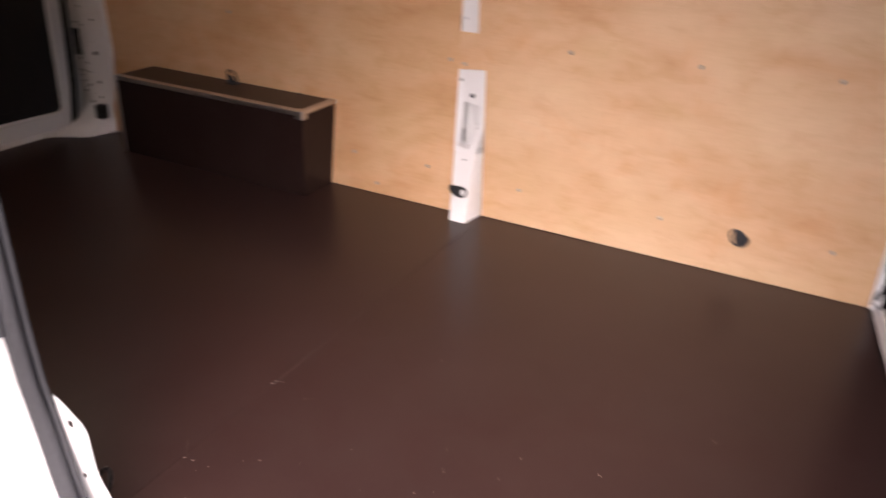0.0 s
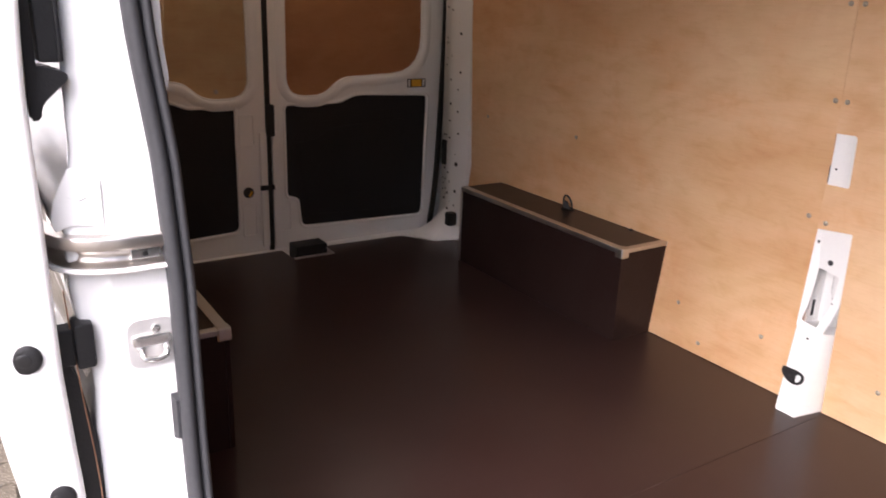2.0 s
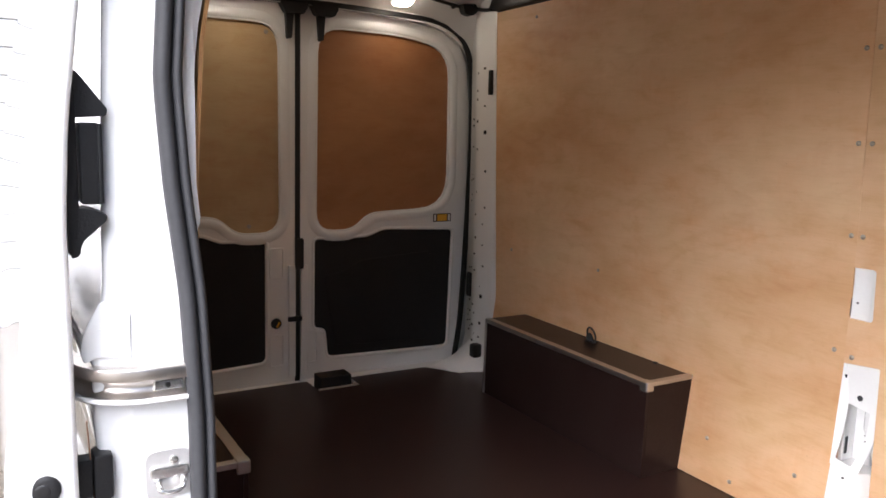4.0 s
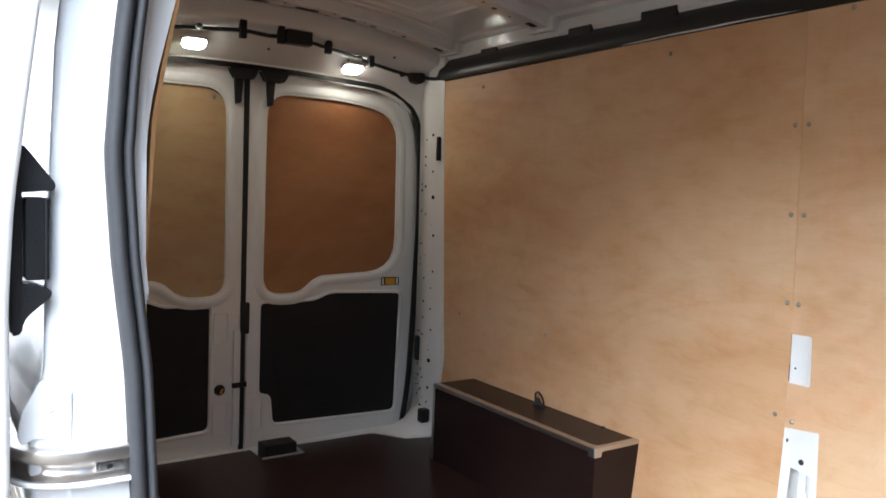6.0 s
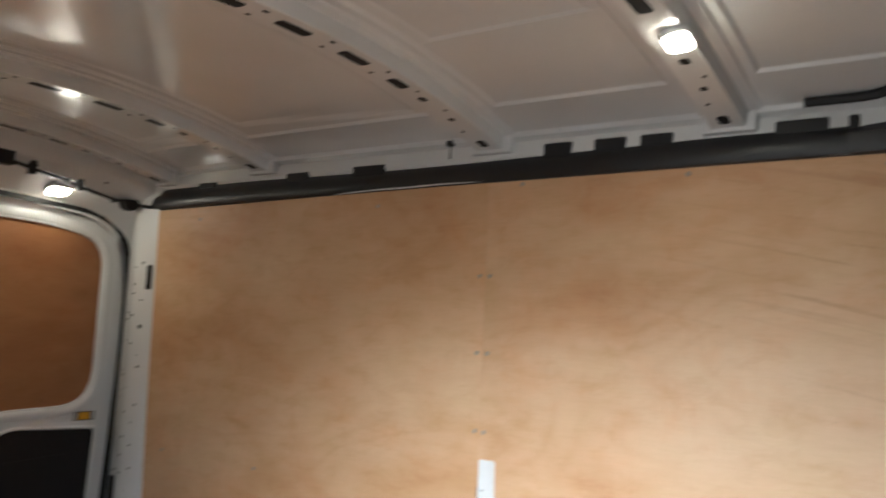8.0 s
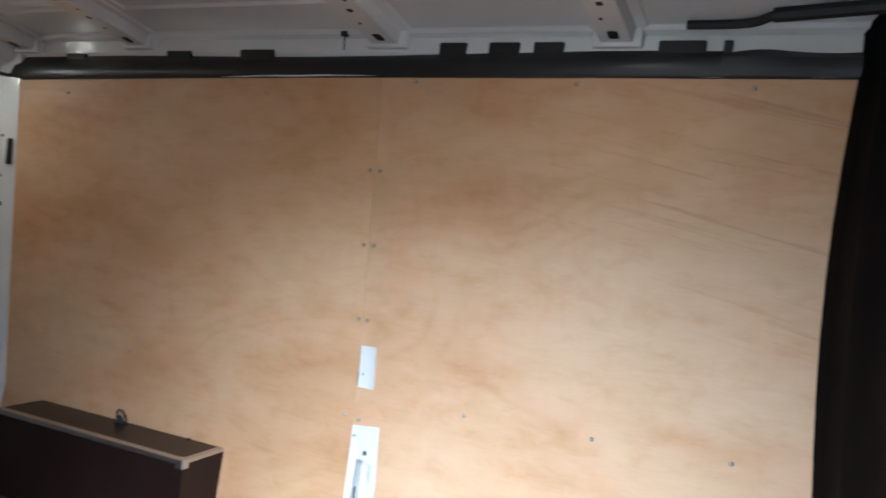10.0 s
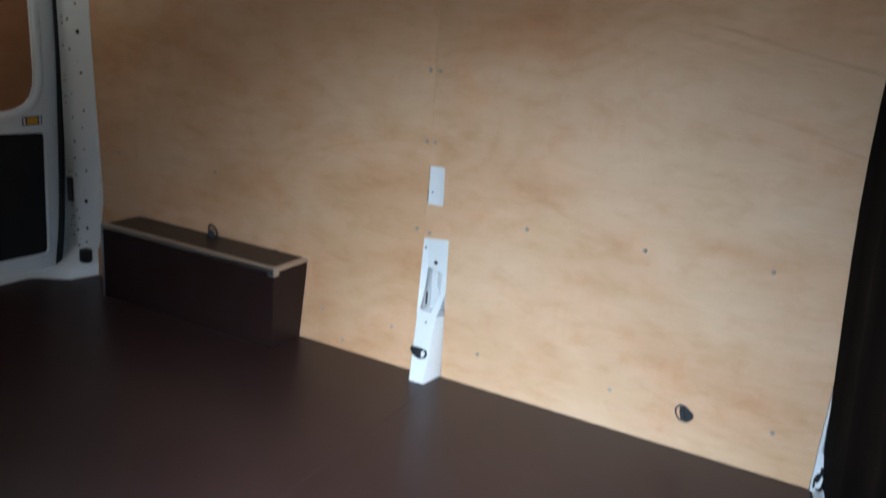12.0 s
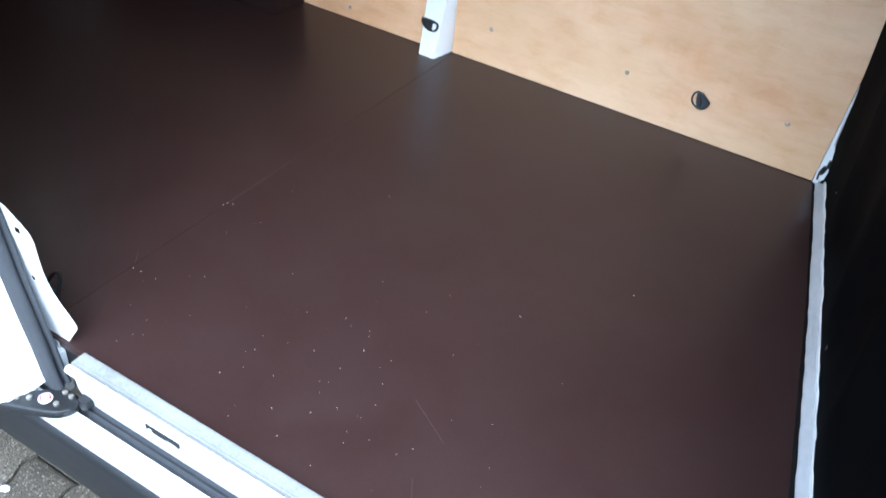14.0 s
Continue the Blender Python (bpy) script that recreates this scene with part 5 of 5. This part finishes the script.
for z in np.linspace(-0.06, 1.75, 44):
    o, i = door_sides(z)
    r = min(0.024, (i - o) * 0.45)
    loops.append([(-1.15, o + 0.004, z)] + [(DX - r * 1.6 + r * 1.6 * math.sin(a), o + r - r * math.cos(a), z) for a in np.linspace(0, math.pi / 2, 6)] + [(DX - 0.4 * r + 0.4 * r * math.cos(a), i - 0.4 * r + 0.4 * r * math.sin(a), z) for a in np.linspace(0, math.pi / 2, 4)] + [(DX - 0.035, i, z), (DX - 0.045, i - 0.004, z), (DX - 0.050, o + 0.020, z), (-1.15, o + 0.022, z)])
part("door_shell", loft(loops), BODY, door, sharp=50)
# black strip set into the gap to the body in place of its shade
gap_shade = [[(0.085, -1.079, z), (0.085, -1.079 + w, z), (0.03, -1.079 + w, z), (0.03, -1.079, z)] for z, w in ((0.05, 0.040), (0.30, 0.040), (0.48, 0.036), (0.58, 0.022), (0.615, 0.008))]
part("gap_shade_strip", loft(gap_shade), BLACK, door, "black strip down the door edge as the gap's shade")
# bronze reflection in the body side, drawn as a thin copper tube
part("reflection_line", tube([(0.087, -1.044, 0.12), (0.087, -1.046, 0.40), (0.087, -1.056, 0.56), (0.086, -1.064, 0.72)], 0.0011, 4, 6), COPPER, door)
for y, z in ((-1.123, 0.647), (-1.104, 0.424)):
    plug = part("edge_plug", disc((DX - 0.004, y, z), (1, -0.25, 0), 0.0215, 0.006, 20, 0.003), BLACK, door, "round black rubber plug")
    part("plug_cup", disc((DX + 0.0015, y - 0.002, z), (1, -0.25, 0), 0.011, 0.003, 14, 0.001), BLACK_SATIN, plug)
part("handle_back", bevelled(plate("y", -1.078, -1.063, [(DX - 0.085, 0.960), (DX - 0.030, 0.960), (DX - 0.028, 1.200), (DX - 0.085, 1.200)]), 0.003, 40), BLACK, door)
grip = part("inner_handle", box(DX - 0.075, DX - 0.034, -1.060, -1.034, 1.028, 1.138, 0.004), BLACK, door, "black plastic inner door handle")
part("grip_edge", box(DX - 0.078, DX - 0.031, -1.037, -1.031, 1.029, 1.137, 0.002), BLACK_SATIN, grip)
for edge in ([(-1.075, 1.143, 0.002), (-1.026, 1.147, 0.003), (-1.023, 1.156, 0.005), (-1.055, 1.198, 0.006), (-1.062, 1.206, 0.003), (-1.075, 1.203, 0.002)], [(-1.075, 1.024, 0.002), (-1.050, 1.023, 0.003), (-1.028, 1.014, 0.006), (-1.029, 1.006, 0.006), (-1.060, 0.978, 0.008), (-1.066, 0.957, 0.004), (-1.075, 0.956, 0.002)]):
    part("handle_end", bevelled(plate("x", DX - 0.080, DX - 0.030, rounded(edge)), 0.003, 60), BLACK, grip)
buf = part("buffer", bevelled(box(DX - 0.075, DX - 0.032, -1.058, -1.032, 0.601, 0.670, 0), 0.005), BLACK, door, "black rubber buffer block")
part("buffer_foot", box(DX - 0.070, DX - 0.038, -1.083, -1.0585, 0.606, 0.663, 0.004), BLACK, buf)
UY, UZ = -0.010, -0.012
upper = part("upper_catch", bevelled(plate("x", DX - 0.012, DX + 0.006, rounded([(-1.063 + UY, 1.442 + UZ, 0.01), (-1.036 + UY, 1.432 + UZ, 0.010), (-1.028 + UY, 1.470 + UZ, 0.01), (-1.012 + UY, 1.560 + UZ, 0.02), (-1.000 + UY, 1.640 + UZ, 0.01), (-1.042 + UY, 1.640 + UZ, 0.01), (-1.058 + UY, 1.520 + UZ, 0.02)])), 0.005, 60), BLACK, door, "black plastic catch on the door edge")
part("catch_screw", disc((DX + 0.006, -1.047 + UY, 1.450 + UZ), (1, 0, 0), 0.006, 0.003, 12, 0.001), RUBBER, upper)
part("catch_ridge", bevelled(plate("x", DX + 0.004, DX + 0.014, [(-1.057 + UY, 1.463 + UZ), (-1.034 + UY, 1.458 + UZ), (-1.016 + UY, 1.560 + UZ), (-1.044 + UY, 1.560 + UZ)]), 0.004, 40), BLACK_SATIN, upper)
for ky, kz in ((-1.040, 1.478), (-1.033, 1.492), (-1.030, 1.512), (-1.026, 1.530)):
    part("catch_boss", disc((DX + 0.013, ky + UY, kz + UZ), (1, 0.2, 0), 0.0055, 0.004, 10, 0.002), BLACK, upper)
part("catch_knob", tube([(DX + 0.010, -1.036 + UY, 1.494 + UZ), (DX + 0.014, -1.030 + UY, 1.494 + UZ), (DX + 0.014, -1.020 + UY, 1.496 + UZ)], 0.005, 3, 8), BLACK, upper)
part("catch_knob", tube([(DX + 0.010, -1.022 + UY, 1.530 + UZ), (DX + 0.014, -1.016 + UY, 1.534 + UZ), (DX + 0.014, -1.006 + UY, 1.538 + UZ)], 0.005, 3, 8), BLACK, upper)
part("end_plate", plate("x", DX + 0.0005, DX + 0.004, rounded([(-1.122, 0.272, 0.01), (-1.106, 0.276, 0.012), (-1.092, 0.31, 0.01), (-1.088, 0.37, 0.006), (-1.100, 0.398, 0.008), (-1.122, 0.395, 0.01)]), width=0.001), BLACK_SATIN, door, "black end plate with copper rivets")
for y, z in ((-1.098, 0.358), (-1.100, 0.341), (-1.102, 0.324)):
    part("rivet", disc((DX + 0.004, y, z), (1, 0, 0), 0.003, 0.0015, 8), COPPER, door)

# the leaf at its place, slid open
door.scale = (1.04, 1.04, 1.04)
door.location = (-0.466, -1.118, -0.046)

# ---- yard: paving and a white wall behind the van ----
ground = thing("ground", (0, 0, GROUND), "grey-brown exposed-aggregate wavy pavers with dark open joints", "ground", kind="structure")
part("bed", box(-60, 60, -60, 60, GROUND - 0.3, GROUND - 0.012, 0), JOINT, ground)
for x0, x1, y0, y1 in ((-60, 60, -60, -3.2), (-60, 60, 1.2, 60), (-60, -2.9, -3.19, 1.19), (2.812, 60, -3.19, 1.19)):
    part("far_paving", box(x0, x1, y0, y1, GROUND - 0.011, GROUND, 0), PAVE, ground)
# wavy interlocking pavers
PL, PW = 0.24, 0.15
def paver_outline(g=0.0030, wave=0.010):
    a = [(x, -PW / 2 + g + wave * math.sin(4 * math.pi * x / PL)) for x in np.linspace(-PL / 2 + g, PL / 2 - g, 13)]
    return [(y, x) for x, y in a] + [(y + PW - 2 * g, x) for x, y in a[::-1]]
def paver_mesh():
    o = paver_outline()
    k = [(x * 0.975, y * 0.95) for x, y in o]
    return loft([[(x, y, -0.03) for x, y in o], [(x, y, -0.004) for x, y in o], [(x, y, 0.0) for x, y in k]])
rng = random.Random(7)
paver, spots = None, []
for i in range(38):
    for j in range(18):
        spots.append((-2.82 + i * PW, -3.05 + (j + (0.5 if i % 2 else 0)) * PL))
base = paver_mesh()
base.verts.index_update()
vs = [tuple(v.co) for v in base.verts]
fs = [[v.index for v in f.verts] for f in base.faces]
base.free()
verts, faces = [], []
for x, y in spots:
    lift = rng.uniform(-0.004, 0.001)
    if -1.1 < x < 0.75 and -2.2 < y < -0.75:
        if paver is None:
            ob = paver = part("paver", paver_mesh(), PAVE)
        else:
            ob = new("paver", paver.data)
        ob.parent = ground
        ob.location = (x, y, lift)
        ob.rotation_euler = (rng.uniform(-0.01, 0.01), rng.uniform(-0.01, 0.01), 0)
    else:
        n0 = len(verts)
        verts += [(x + a, y + b, c + lift) for a, b, c in vs]
        faces += [[n0 + q for q in f] for f in fs]
me = bpy.data.meshes.new("paver_field")
me.from_pydata(verts, [], faces)
me.materials.append(PAVE)
ob = new("paver_field", me)
ob.parent = ground
tagged(ob, kind="stuff")
b = bmesh.new()
bmesh.ops.create_icosphere(b, subdivisions=3, radius=0.011, matrix=Matrix.Translation((-0.022, -1.0, GROUND + 0.005)) @ Matrix.Rotation(0.5, 4, "Z") @ Matrix.Diagonal((1.25, 0.85, 0.6, 1)))
for v in b.verts:
    v.co.x += 0.0015 * math.sin(v.co.y * 900) 
pebble = part("pebble", b, PAPER)
tagged(pebble, "small white pebble lying on the paving", "pebble")

yard = thing("backdrop", (-6.2, -1.5, GROUND), "white painted blockwork wall behind the van", "wall", kind="structure")
part("wall_core", box(-6.6, -6.22, -9.0, 6.0, GROUND, 4.6, 0), MORTAR, yard)
blk = None
for j in range(20):
    for i in range(9):
        y, z = -2.9 + i * 0.45 + (0.225 if j % 2 else 0), GROUND + j * 0.225
        if blk is None:
            blk = part("block", box(-0.018, 0.018, -0.219, 0.219, -0.106, 0.106, 0.006, 1), BLOCK)
            ob = blk
        else:
            ob = new("block", blk.data)
        ob.parent = yard
        ob.location = Vector((-6.217, y, z + 0.113)) - yard.location
bb = None
for j in range(20):
    for i in range(20):
        y, z = -9.0 + i * 0.45 + (0.225 if j % 2 else 0), GROUND + j * 0.225
        if -3.1 < y < 1.1:
            continue
        b = bmesh.new()
        bmesh.ops.create_cube(b, size=1.0, matrix=Matrix.Translation((-6.217, y, z + 0.113)) @ Matrix.Diagonal((0.034, 0.438, 0.212, 1)))
        bb = joined(bb, b)
tagged(part("blockwork", bb, BLOCK, yard), kind="stuff")

# ---- grit and scuffs on the floor ----
rng = random.Random(11)
b = None
for k in range(120):
    x, y = rng.gauss(0.55, 0.35), rng.gauss(-0.62, 0.22)
    if not (0.16 < x < 1.45 and -0.86 < y < 0.6):
        continue
    r = rng.uniform(0.0004, 0.0009)
    m = bmesh.new()
    bmesh.ops.create_icosphere(m, subdivisions=1, radius=r, matrix=Matrix.Translation((x, y, r * 0.6)) @ Matrix.Diagonal((rng.uniform(0.7, 1.8), rng.uniform(0.7, 1.8), 0.6, 1)))
    b = joined(b, m)
for x, y in ((0.128, -0.330), (0.141, -0.325), (0.125, -0.342), (0.134, -0.647), (0.156, -0.645), (1.126, -0.011), (0.93, -0.25), (0.70, -0.55)):
    m = bmesh.new()
    bmesh.ops.create_icosphere(m, subdivisions=1, radius=0.0017, matrix=Matrix.Translation((x, y, 0.0015)) @ Matrix.Diagonal((1.2, 1.0, 0.6, 1)))
    b = joined(b, m)
tagged(part("floor_grit", b, DUST), "pale grit and wood dust scattered on the floor", "dirt", kind="stuff")
b = None
for x0, y0, x1, y1, w in ((0.127, -0.32, 0.127, -0.05, 0.0022), (0.127, 0.0, 0.127, 0.10, 0.0018), (0.127, 0.14, 0.128, 0.33, 0.0012), (0.86, -0.60, 0.96, -0.66, 0.0012), (0.95, -0.76, 0.99, -0.83, 0.0012), (0.10, -0.60, 0.13, -0.64, 0.0014)):
    d = Vector((x1 - x0, y1 - y0, 0)).normalized()
    s = Vector((-d.y, d.x, 0)) * w / 2
    m = bmesh.new()
    q = [Vector((x0, y0, 0.0006)), Vector((x1, y1, 0.0006))]
    m.faces.new([m.verts.new(p) for p in (q[0] - s, q[1] - s * 0.4, q[1] + s * 0.4, q[0] + s)])
    r = bmesh.ops.extrude_face_region(m, geom=list(m.faces))
    bmesh.ops.translate(m, vec=(0, 0, -0.0004), verts=[v for v in r["geom"] if isinstance(v, bmesh.types.BMVert)])
    b = joined(b, m)
tagged(part("floor_scuffs", b, SCRATCH), "pale scuffs and the joint line across the floor", "dirt", kind="stuff")
